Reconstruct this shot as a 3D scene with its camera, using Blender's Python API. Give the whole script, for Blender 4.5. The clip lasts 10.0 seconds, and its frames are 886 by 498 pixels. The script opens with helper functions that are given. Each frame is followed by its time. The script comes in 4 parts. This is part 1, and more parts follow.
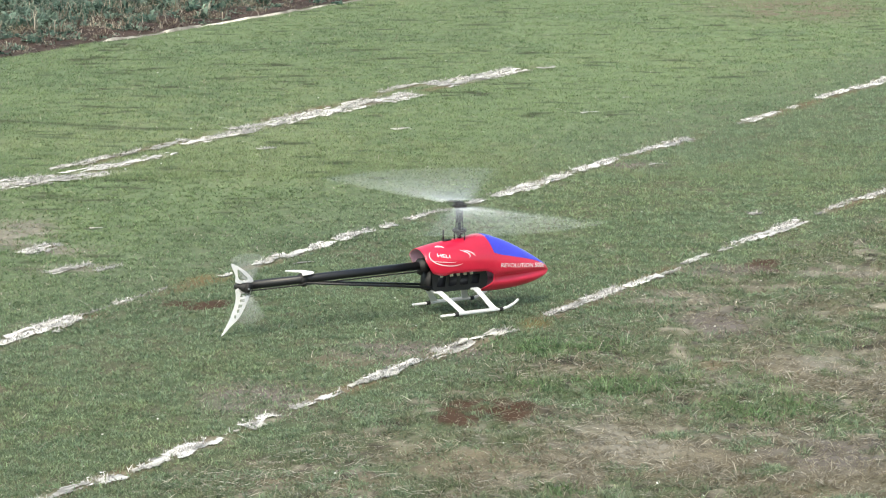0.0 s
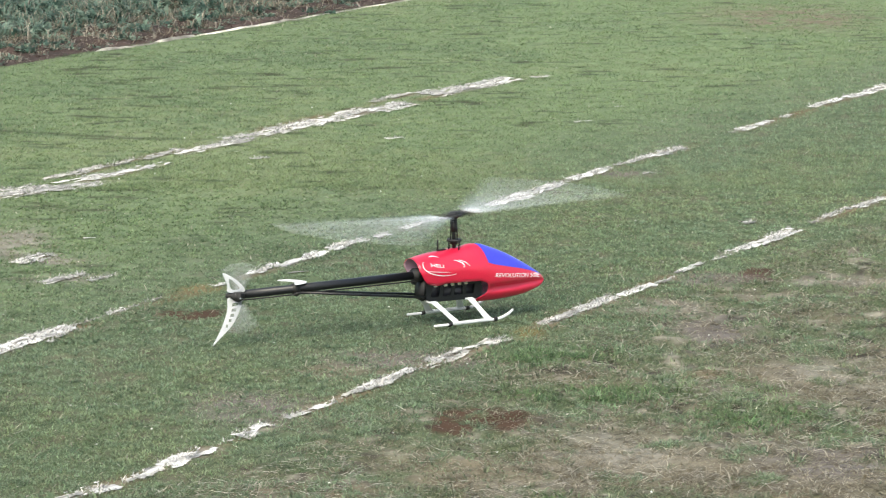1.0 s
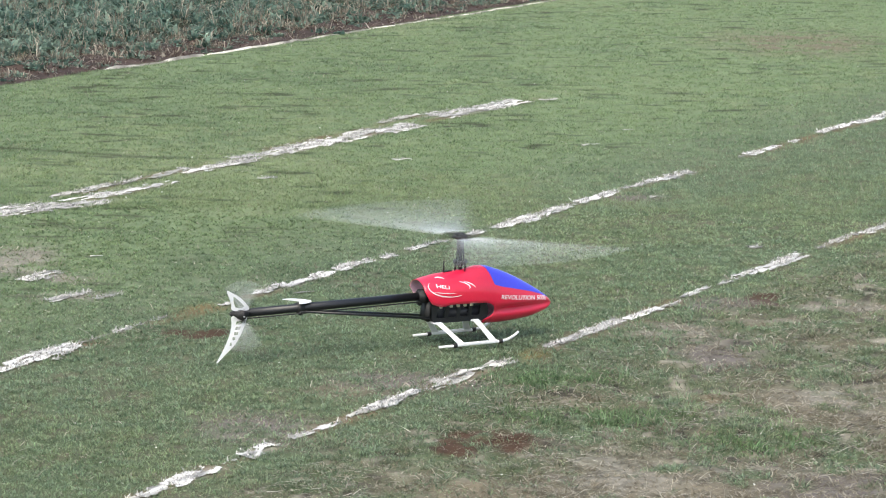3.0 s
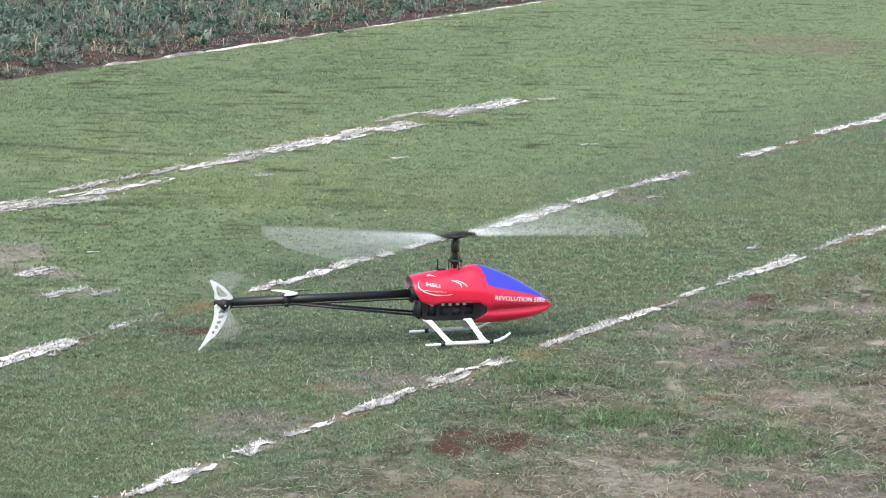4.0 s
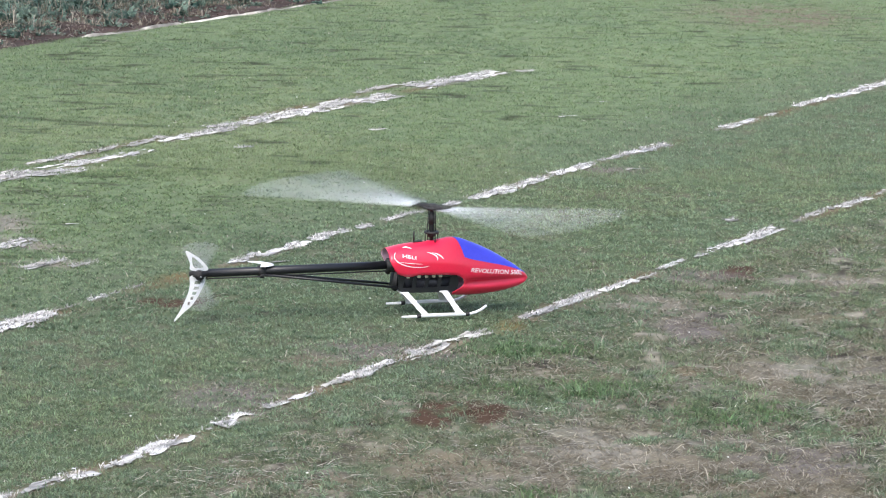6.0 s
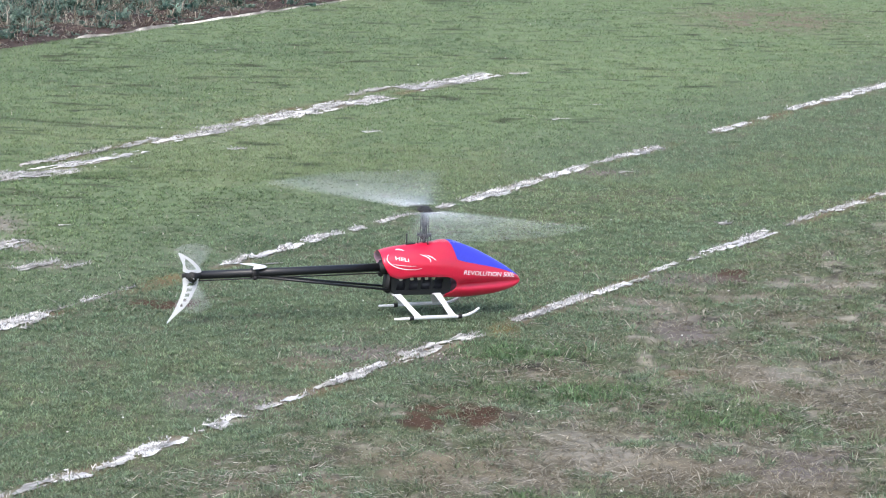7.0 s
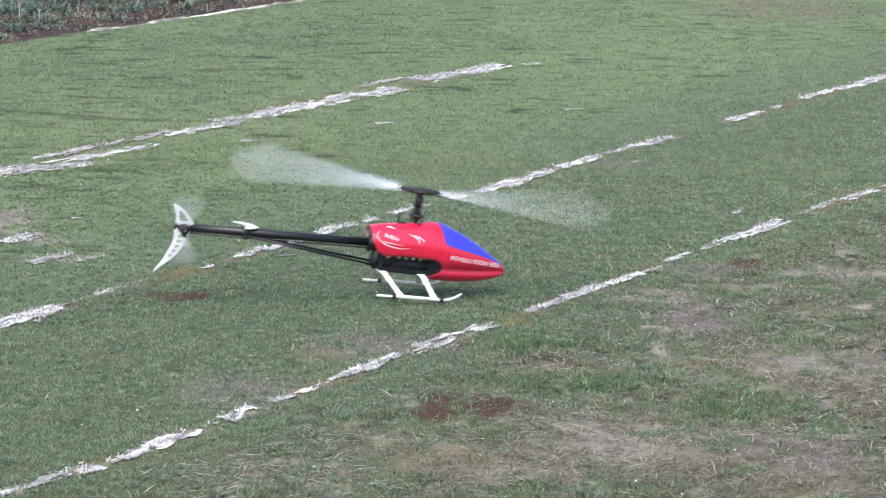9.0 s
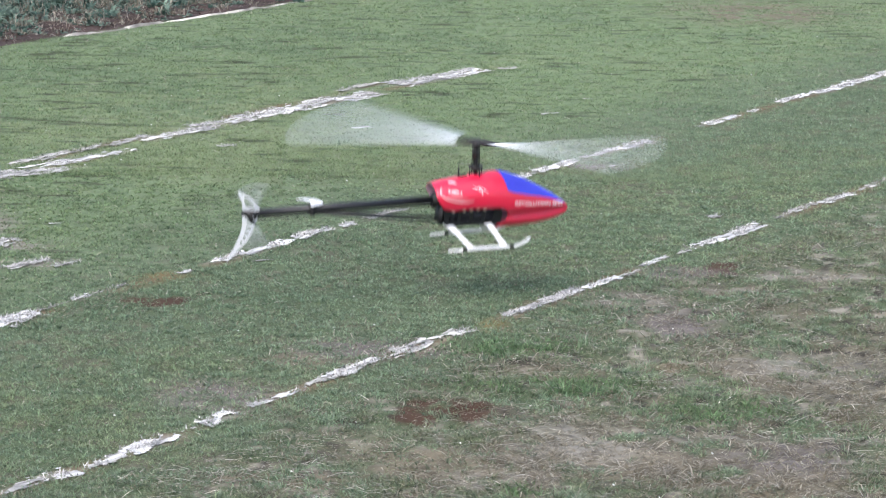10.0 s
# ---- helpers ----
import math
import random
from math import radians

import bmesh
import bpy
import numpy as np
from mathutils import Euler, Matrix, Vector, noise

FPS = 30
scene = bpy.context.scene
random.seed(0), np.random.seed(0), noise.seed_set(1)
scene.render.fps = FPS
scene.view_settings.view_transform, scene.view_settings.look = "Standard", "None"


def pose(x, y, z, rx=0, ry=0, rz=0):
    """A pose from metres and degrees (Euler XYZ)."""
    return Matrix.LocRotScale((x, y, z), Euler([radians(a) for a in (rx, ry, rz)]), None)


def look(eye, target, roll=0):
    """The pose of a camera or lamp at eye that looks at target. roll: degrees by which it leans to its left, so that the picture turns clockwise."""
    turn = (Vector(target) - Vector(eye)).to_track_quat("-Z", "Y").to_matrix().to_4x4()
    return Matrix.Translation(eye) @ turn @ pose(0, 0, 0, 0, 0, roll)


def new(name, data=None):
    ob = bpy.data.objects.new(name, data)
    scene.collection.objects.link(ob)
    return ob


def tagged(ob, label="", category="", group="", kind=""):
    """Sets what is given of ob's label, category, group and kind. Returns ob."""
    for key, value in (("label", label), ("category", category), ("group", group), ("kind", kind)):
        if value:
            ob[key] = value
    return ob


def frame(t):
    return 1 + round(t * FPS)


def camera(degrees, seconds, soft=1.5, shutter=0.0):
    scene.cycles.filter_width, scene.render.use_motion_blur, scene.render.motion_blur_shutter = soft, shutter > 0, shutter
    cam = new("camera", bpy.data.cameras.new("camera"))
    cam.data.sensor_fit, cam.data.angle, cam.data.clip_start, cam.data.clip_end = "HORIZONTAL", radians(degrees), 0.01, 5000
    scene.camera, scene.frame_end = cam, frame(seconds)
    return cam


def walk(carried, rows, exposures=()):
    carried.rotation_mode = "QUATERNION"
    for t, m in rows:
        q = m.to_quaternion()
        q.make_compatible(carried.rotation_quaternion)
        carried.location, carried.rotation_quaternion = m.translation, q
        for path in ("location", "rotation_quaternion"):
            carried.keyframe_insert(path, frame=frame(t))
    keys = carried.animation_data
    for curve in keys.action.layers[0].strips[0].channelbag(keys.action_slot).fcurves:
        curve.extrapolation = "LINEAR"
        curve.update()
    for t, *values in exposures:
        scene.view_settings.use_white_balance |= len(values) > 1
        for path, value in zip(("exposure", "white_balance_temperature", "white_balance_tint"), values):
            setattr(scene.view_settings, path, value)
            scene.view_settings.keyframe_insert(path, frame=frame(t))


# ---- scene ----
cam = camera(16.83, 10.0, soft=1.08, shutter=0.8)
EYE = 1.65
# seconds, then the hand-held camera's turn, tilt and lean in degrees; it stands in one spot
PATH = [
    (0, 0.000, -11.528, 0.000), (0.5, 0.045, -11.439, 0.022), (1, -0.135, -11.350, 0.068),
    (1.5, -0.457, -11.308, -0.038), (2, -0.250, -11.255, -0.072), (2.5, 0.071, -11.139, -0.042),
    (3, 0.100, -10.937, -0.490), (4.5, 0.142, -11.017, -0.942), (5, 0.097, -11.300, -0.793),
    (5.5, -0.131, -11.496, -0.837), (7, -0.362, -11.445, -1.209), (7.5, -0.563, -11.316, -0.997),
    (8, -0.486, -11.479, -0.918), (8.5, -0.342, -11.566, -0.933), (9, -0.179, -11.622, -0.842),
    (9.2, -0.175, -11.607, -0.744), (9.5, -0.384, -11.579, -0.597), (9.7, -0.490, -11.546, -0.682),
    (10, -0.632, -11.530, -0.809),
]
walk(cam, [(t, pose(0, 0, EYE, 90 + tilt, lean, turn)) for t, turn, tilt, lean in PATH],
     exposures=[(0, 0.06, 7080, 2), (1.5, 0.04, 6930, 3.5), (3, 0.0, 6700, 6), (4.5, -0.02, 6500, 8.5), (7.5, -0.03, 6230, 10.5), (10, -0.03, 6200, 11)])

# ---- light: an overcast sky ----
SUN_UP, SUN_ROUND = radians(58), radians(205)
world = bpy.data.worlds.new("overcast")
scene.world = world
world.use_nodes = True
sky = world.node_tree.nodes.new("ShaderNodeTexSky")
sky.sky_type, sky.sun_disc = "NISHITA", False
sky.sun_elevation, sky.sun_rotation = SUN_UP, SUN_ROUND
sky.air_density, sky.dust_density, sky.ozone_density = 1.0, 4.0, 0.6
back = world.node_tree.nodes["Background"]
back.inputs["Strength"].default_value = 0.30
world.node_tree.links.new(sky.outputs["Color"], back.inputs["Color"])
sun = new("sun", bpy.data.lights.new("sun", "SUN"))
sun.data.energy, sun.data.angle, sun.data.color = 2.0, radians(35), (1.0, 0.97, 0.93)
away = Vector((math.sin(SUN_ROUND) * math.cos(SUN_UP), math.cos(SUN_ROUND) * math.cos(SUN_UP), math.sin(SUN_UP)))
sun.matrix_world = look(away * 50, (0, 0, 0))


# ---- materials ----
def material(name, colour, rough=0.5, metal=0.0, coat=0.0, grain=0.0, size=60.0, bump=0.0):
    """A node material: colour with fine grain and a little relief."""
    m = bpy.data.materials.new(name)
    m.use_nodes = True
    n, link = m.node_tree.nodes, m.node_tree.links.new
    b = n["Principled BSDF"]
    b.inputs["Roughness"].default_value, b.inputs["Metallic"].default_value = rough, metal
    b.inputs["Coat Weight"].default_value, b.inputs["Coat Roughness"].default_value = coat, 0.12
    b.inputs["Base Color"].default_value = (*colour, 1)
    if grain or bump:
        where, tex, fine = n.new("ShaderNodeTexCoord"), n.new("ShaderNodeTexNoise"), n.new("ShaderNodeTexNoise")
        tex.inputs["Scale"].default_value, tex.inputs["Detail"].default_value = size, 5
        fine.inputs["Scale"].default_value = size * 7
        link(where.outputs["Object"], tex.inputs["Vector"])
        link(where.outputs["Object"], fine.inputs["Vector"])
        both = n.new("ShaderNodeMath")
        both.operation = "ADD"
        link(tex.outputs["Fac"], both.inputs[0])
        link(fine.outputs["Fac"], both.inputs[1])
        level = n.new("ShaderNodeMapRange")
        level.inputs["From Min"].default_value, level.inputs["From Max"].default_value = 0.6, 1.4
        level.inputs["To Min"].default_value, level.inputs["To Max"].default_value = 1 - grain, 1 + grain
        link(both.outputs[0], level.inputs["Value"])
        tone = n.new("ShaderNodeHueSaturation")
        tone.inputs["Color"].default_value = (*colour, 1)
        link(level.outputs[0], tone.inputs["Value"])
        link(tone.outputs[0], b.inputs["Base Color"])
        if bump:
            relief = n.new("ShaderNodeBump")
            relief.inputs["Strength"].default_value, relief.inputs["Distance"].default_value = bump, 0.004
            link(both.outputs[0], relief.inputs["Height"])
            link(relief.outputs[0], b.inputs["Normal"])
    return m


def tinted(name, rough, spread, size=140.0, bump=0.5, thin=0.0):
    """A ground cover material: the mesh's own tint, varied by two noises and from piece to piece."""
    m = bpy.data.materials.new(name)
    m.use_nodes = True
    n, link = m.node_tree.nodes, m.node_tree.links.new
    b = n["Principled BSDF"]
    b.inputs["Roughness"].default_value = rough
    b.inputs["Specular IOR Level"].default_value = 0.25
    tint, where = n.new("ShaderNodeAttribute"), n.new("ShaderNodeTexCoord")
    tint.attribute_name = "tint"
    tex, fine, island = n.new("ShaderNodeTexNoise"), n.new("ShaderNodeTexNoise"), n.new("ShaderNodeNewGeometry")
    tex.inputs["Scale"].default_value, tex.inputs["Detail"].default_value = size * 0.12, 4
    fine.inputs["Scale"].default_value, fine.inputs["Detail"].default_value = size, 3
    for t in (tex, fine):
        link(where.outputs["Object"], t.inputs["Vector"])
    add = n.new("ShaderNodeMath")
    add.operation = "ADD"
    link(tex.outputs["Fac"], add.inputs[0])
    link(fine.outputs["Fac"] if bump else island.outputs["Random Per Island"], add.inputs[1])
    level = n.new("ShaderNodeMapRange")
    level.inputs["From Min"].default_value, level.inputs["From Max"].default_value = 0.4, 1.6
    level.inputs["To Min"].default_value, level.inputs["To Max"].default_value = 1 - spread, 1 + spread
    link(add.outputs[0], level.inputs["Value"])
    tone = n.new("ShaderNodeHueSaturation")
    link(tint.outputs["Color"], tone.inputs["Color"])
    link(level.outputs[0], tone.inputs["Value"])
    link(tone.outputs[0], b.inputs["Base Color"])
    if thin:
        pass_on, mix = n.new("ShaderNodeBsdfTranslucent"), n.new("ShaderNodeMixShader")
        mix.inputs["Fac"].default_value = thin
        link(tone.outputs[0], pass_on.inputs["Color"])
        link(b.outputs[0], mix.inputs[1])
        link(pass_on.outputs[0], mix.inputs[2])
        link(mix.outputs[0], n["Material Output"].inputs["Surface"])
    if bump:
        relief = n.new("ShaderNodeBump")
        relief.inputs["Strength"].default_value, relief.inputs["Distance"].default_value = bump, 0.01
        link(fine.outputs["Fac"], relief.inputs["Height"])
        link(relief.outputs[0], b.inputs["Normal"])
    return m


SOIL = tinted("turf soil", 0.95, 0.38, bump=0.12)
BLADE = tinted("grass blade", 0.6, 0.3, bump=0.0, thin=0.5)
FABRIC = tinted("frayed white fabric", 0.85, 0.3, bump=0.0)
RED = material("red lacquer", (0.68, 0.015, 0.058), 0.28, coat=0.6, grain=0.05, size=30)
BLUE = material("blue lacquer", (0.05, 0.055, 0.62), 0.2, coat=0.7, grain=0.06, size=25)
LINER = material("bare canopy inside", (0.72, 0.46, 0.58), 0.6, grain=0.1, size=80)
WHITE_INK = material("white decal", (0.82, 0.82, 0.84), 0.4, grain=0.04, size=200)
CARBON = material("black carbon", (0.010, 0.011, 0.014), 0.42, coat=0.1, grain=0.3, size=300)
RUBBER = material("black rubber", (0.014, 0.014, 0.015), 0.6, grain=0.3, size=300)
GREY = material("dark grey plastic", (0.035, 0.036, 0.045), 0.45, grain=0.3, size=150)
WHITE_PLASTIC = material("white plastic", (0.80, 0.81, 0.83), 0.38, grain=0.05, size=90)
CREAM = material("cream plastic", (0.66, 0.62, 0.50), 0.5, grain=0.08, size=150)
STEEL = material("steel", (0.55, 0.55, 0.57), 0.3, metal=1.0, grain=0.1, size=400)
BLADE_WHITE = material("white rotor blade", (0.90, 0.94, 0.98), 0.2, coat=0.8, grain=0.03, size=60)
TAIL_GREY = material("grey tail blade", (0.72, 0.73, 0.77), 0.4, grain=0.05, size=90)
PETAL = material("white petal", (0.8, 0.8, 0.76), 0.7, grain=0.1, size=300)


# ---- building ----
def part(name, bm, mat, parent=None, label="", smooth=True, at=None):
    """Links a bmesh as one mesh object under a thing or a part."""
    me = bpy.data.meshes.new(name)
    bmesh.ops.recalc_face_normals(bm, faces=bm.faces)
    bm.to_mesh(me)
    bm.free()
    for p in me.polygons:
        p.use_smooth = smooth
    for m in mat if isinstance(mat, (list, tuple)) else (mat,):
        me.materials.append(m)
    ob = new(name, me)
    if parent:
        ob.parent = parent
    if at is not None:
        ob.matrix_basis = at
    return tagged(ob, label)


def tube(bm, points, radius, sides=12, flat=1.0):
    """A round bar along points, closed at its ends; radius may be one per point."""
    pts = [Vector(p) for p in points]
    rads = radius if isinstance(radius, (list, tuple)) else [radius] * len(pts)
    rings = []
    for i, p in enumerate(pts):
        d = (pts[min(i + 1, len(pts) - 1)] - pts[max(i - 1, 0)]).normalized()
        side = d.cross(Vector((0, 0, 1)) if abs(d.z) < 0.9 else Vector((0, 1, 0))).normalized()
        up = side.cross(d)
        rings.append([bm.verts.new(p + rads[i] * (math.cos(a) * side + flat * math.sin(a) * up))
                      for a in (2 * math.pi * k / sides for k in range(sides))])
    for a, b in zip(rings, rings[1:]):
        for k in range(sides):
            bm.faces.new((a[k], a[(k + 1) % sides], b[(k + 1) % sides], b[k]))
    bm.faces.new(rings[0][::-1])
    bm.faces.new(rings[-1])
    return bm


def block(bm, centre, size, turn=None, bevel=0.001):
    m = Matrix.Translation(centre) @ (turn or Matrix()) @ Matrix.Diagonal((*size, 1))
    made = bmesh.ops.create_cube(bm, size=1, matrix=m)["verts"]
    if bevel:
        edges = list({e for v in made for e in v.link_edges})
        bmesh.ops.bevel(bm, geom=edges, offset=bevel, segments=2, affect="EDGES")
    return bm


def plate(bm, outline, y, thick, holes=()):
    """A flat plate in the xz plane, thick along y, with holes through it."""
    loops = []
    for ring in (outline, *holes):
        vs = [bm.verts.new((x, y, z)) for x, z in ring]
        loops += [bm.edges.new((a, b)) for a, b in zip(vs, vs[1:] + vs[:1])]
    made = bmesh.ops.triangle_fill(bm, use_beauty=True, use_dissolve=False, edges=loops)
    faces = [g for g in made["geom"] if isinstance(g, bmesh.types.BMFace)]
    out = bmesh.ops.extrude_face_region(bm, geom=faces)
    for v in out["geom"]:
        if isinstance(v, bmesh.types.BMVert):
            v.co.y += thick
    return bm


def smooth_loop(points, steps=5):
    """A closed rounded outline through a few corner points."""
    out, n = [], len(points)
    for i in range(n):
        p0, p1, p2, p3 = (points[(i + k) % n] for k in (-1, 0, 1, 2))
        for s in range(steps):
            t = s / steps
            out.append(tuple(0.5 * (2 * b + (c - a) * t + (2 * a - 5 * b + 4 * c - d) * t * t + (3 * b - a - 3 * c + d) * t ** 3)
                             for a, b, c, d in zip(p0, p1, p2, p3)))
    return out


def mesh_of(name, verts, faces_flat, sides, tints, mat):
    """One big mesh from arrays: faces all with the same number of sides, one tint for each vertex."""
    me = bpy.data.meshes.new(name)
    n = len(faces_flat) // sides
    me.vertices.add(len(verts))
    me.vertices.foreach_set("co", np.ascontiguousarray(verts, np.float32).ravel())
    me.loops.add(len(faces_flat))
    me.loops.foreach_set("vertex_index", np.ascontiguousarray(faces_flat, np.int32))
    me.polygons.add(n)
    me.polygons.foreach_set("loop_start", np.arange(0, n * sides, sides, dtype=np.int32))
    me.polygons.foreach_set("loop_total", np.full(n, sides, np.int32))
    col = me.attributes.new("tint", "FLOAT_COLOR", "POINT")
    col.data.foreach_set("color", np.concatenate([np.clip(tints, 0, 1), np.ones((len(verts), 1))], 1).astype(np.float32).ravel())
    me.update(calc_edges=True)
    me.validate()
    me.shade_flat()
    me.materials.append(mat)
    return new(name, me)


# ---- the field ----
RNG = np.random.default_rng(7)
LATTICE = RNG.random((256, 256))


def value_noise(x, y):
    xi, yi = np.floor(x).astype(int), np.floor(y).astype(int)
    fx, fy = x - xi, y - yi
    fx, fy = fx * fx * (3 - 2 * fx), fy * fy * (3 - 2 * fy)
    g = lambda a, b: LATTICE[a % 256, b % 256]
    return ((g(xi, yi) * (1 - fx) + g(xi + 1, yi) * fx) * (1 - fy) + (g(xi, yi + 1) * (1 - fx) + g(xi + 1, yi + 1) * fx) * fy)


def clouds(x, y, size, octaves=3):
    """Smooth noise from 0 to 1 with features of that size in metres; each octave is turned, so that no grid shows."""
    total, amp, out = 0.0, 1.0, 0.0
    for k in range(octaves):
        c, n, f = math.cos(0.6 + 1.1 * k), math.sin(0.6 + 1.1 * k), 2 ** k / size
        out = out + amp * value_noise((c * x - n * y) * f + 17.3 * k, (n * x + c * y) * f + 5.1 * k)
        total, amp = total + amp, amp * 0.55
    return out / total


def ramp(v, a, b):
    s = np.clip((v - a) / (b - a), 0, 1)
    return s * s * (3 - 2 * s)


# the seams of the runway mats, in stretches: from y, to y, width, whiteness, offset across
NEAR_LOW = [
    (5.30, 5.77, 0.042, 0.8, -0.010), (5.78, 5.84, 0.052, 1.0, -0.003), (5.83, 5.89, 0.026, 0.7, 0.006), (5.89, 5.97, 0.034, 0.8, 0.012),
    (5.97, 6.12, 0.044, 1.0, 0.009), (6.12, 6.18, 0.012, 0.5, 0.008), (6.20, 6.30, 0.045, 1.0, 0.006), (6.35, 6.43, 0.026, 0.8, 0.0),
    (6.43, 6.51, 0.036, 1.0, -0.004), (6.51, 6.62, 0.024, 0.5, -0.004), (6.62, 6.73, 0.036, 0.9, -0.006), (6.73, 6.81, 0.028, 1.0, -0.009),
    (6.81, 6.88, 0.024, 0.4, 0.005), (6.88, 7.01, 0.066, 0.65, -0.007), (7.01, 7.14, 0.046, 0.65, 0.0)]
NEAR_HIGH = [
    (7.29, 7.61, 0.040, 0.95, 0.001), (7.63, 7.77, 0.031, 0.9, 0.008), (7.77, 7.87, 0.021, 0.5, 0.018), (7.90, 8.03, 0.026, 0.85, -0.005),
    (8.07, 8.13, 0.018, 0.7, 0.006), (8.15, 8.31, 0.037, 1.0, -0.011), (8.30, 8.53, 0.052, 1.0, -0.003), (8.62, 8.86, 0.033, 0.6, -0.009),
    (8.87, 9.05, 0.034, 0.8, 0.002), (9.10, 9.70, 0.03, 0.6, 0.0)]
MIDDLE_LOW = [
    (6.60, 7.03, 0.032, 0.8, 0.015), (7.03, 7.14, 0.054, 1.0, 0.004), (7.13, 7.25, 0.060, 1.0, -0.002), (7.26, 7.37, 0.014, 0.4, -0.013),
    (7.38, 7.45, 0.029, 0.95, -0.012), (7.45, 7.58, 0.016, 0.4, -0.014), (7.74, 7.78, 0.022, 0.8, 0.010), (7.87, 7.98, 0.035, 1.0, -0.007),
    (7.98, 8.19, 0.045, 1.0, 0.0), (8.21, 8.37, 0.045, 1.0, -0.009), (8.40, 8.46, 0.028, 0.9, -0.001), (8.52, 8.69, 0.028, 0.85, -0.003)]
MIDDLE_HIGH = [
    (8.79, 8.85, 0.029, 1.0, 0.010), (8.90, 8.99, 0.039, 1.0, 0.009), (8.99, 9.12, 0.055, 1.0, 0.014), (9.13, 9.28, 0.040, 1.0, 0.010),
    (9.28, 9.34, 0.024, 0.6, 0.002), (9.34, 9.54, 0.041, 1.0, -0.001), (9.54, 9.75, 0.022, 0.9, -0.004), (9.74, 9.97, 0.049, 1.0, 0.004),
    (10.28, 10.33, 0.018, 0.6, 0.001), (10.34, 10.43, 0.040, 1.0, 0.001), (10.46, 10.56, 0.029, 1.0, 0.002), (10.63, 10.69, 0.024, 0.8, 0.0),
    (10.87, 11.09, 0.038, 1.0, -0.016), (11.11, 12.0, 0.055, 1.0, 0.001)]
LINES = {
    "near": (0.6336, -4.3571, NEAR_LOW + NEAR_HIGH),
    "middle": (0.6349, -5.5086, MIDDLE_LOW + MIDDLE_HIGH),
    "far": (0.6646, -7.4230, [(9.84, 10.08, 0.055, 0.75, 0.023), (10.08, 10.35, 0.10, 0.72, 0.0), (10.35, 10.63, 0.105, 0.78, -0.009),
                              (10.63, 10.84, 0.105, 0.72, -0.012), (10.80, 10.99, 0.095, 0.8, 0.010), (11.17, 11.41, 0.125, 0.78, -0.036),
                              (11.40, 11.64, 0.105, 0.8, -0.017), (11.69, 11.76, 0.042, 0.5, 0.040)]),
    "faded": (0.6074, -6.9163, [(9.35, 9.62, 0.045, 0.5, -0.011), (9.62, 9.76, 0.04, 0.45, 0.003), (9.76, 9.95, 0.052, 0.55, 0.013),
                                (11.0, 11.23, 0.046, 0.45, -0.006)]),
    "torn": (0.8036, -8.6342, [(8.85, 9.17, 0.135, 0.68, -0.020), (9.13, 9.25, 0.125, 0.72, 0.0), (9.20, 9.36, 0.135, 0.72, 0.034),
                               (9.36, 9.66, 0.066, 0.85, -0.013)]),
}
NEAR, MIDDLE = LINES["near"][:2], LINES["middle"][:2]
EDGE = (0.6873, -9.9624)  # the field's edge, where the mat is folded up

# worn places, by what is there: x, y, reach across, reach along
PATCHES = {
    "straw": [(0.38, 6.70, 0.10, 0.06), (0.13, 5.90, 0.22, 0.20), (0.86, 7.62, 0.09, 0.05), (-0.24, 6.78, 0.10, 0.07), (-0.26, 5.78, 0.13, 0.07),
              (0.67, 6.78, 0.10, 0.09), (0.74, 5.78, 0.14, 0.15), (0.80, 6.70, 0.10, 0.12), (0.45, 5.95, 0.30, 0.12), (1.62, 13.6, 0.35, 0.40)],
    "red moss": [(0.09, 6.34, 0.10, 0.10), (0.04, 6.31, 0.06, 0.07), (0.87, 7.87, 0.06, 0.09), (-0.62, 7.40, 0.08, 0.06)],
    "pale dust": [(0.39, 6.08, 0.13, 0.13), (0.66, 6.59, 0.06, 0.06), (0.94, 6.78, 0.13, 0.10), (0.20, 5.78, 0.09, 0.08), (1.08, 7.80, 0.13, 0.07),
                  (0.59, 7.50, 0.11, 0.08), (-1.21, 8.34, 0.09, 0.20), (-1.08, 8.10, 0.09, 0.07), (-1.02, 7.85, 0.09, 0.06), (0.86, 7.62, 0.06, 0.03)],
    "lush": [(0.34, 6.56, 0.24, 0.09), (0.70, 6.36, 0.14, 0.12), (0.24, 5.70, 0.08, 0.07), (0.26, 6.95, 0.17, 0.10)],
    "mustard moss": [(-0.62, 7.69, 0.07, 0.07), (0.22, 7.20, 0.05, 0.07)],
    "grey thatch": [(0.68, 7.22, 0.09, 0.14), (0.81, 5.99, 0.14, 0.12), (0.73, 7.83, 0.10, 0.07), (-0.11, 6.92, 0.14, 0.09), (0.61, 9.46, 0.09, 0.06),
                    (-0.42, 6.46, 0.12, 0.14), (0.02, 6.92, 0.09, 0.09)],
}


def past(line, x, y):
    """Metres from a seam, positive on the side towards the worn turf."""
    return (x - line[0] * y - line[1]) / math.hypot(1, line[0])


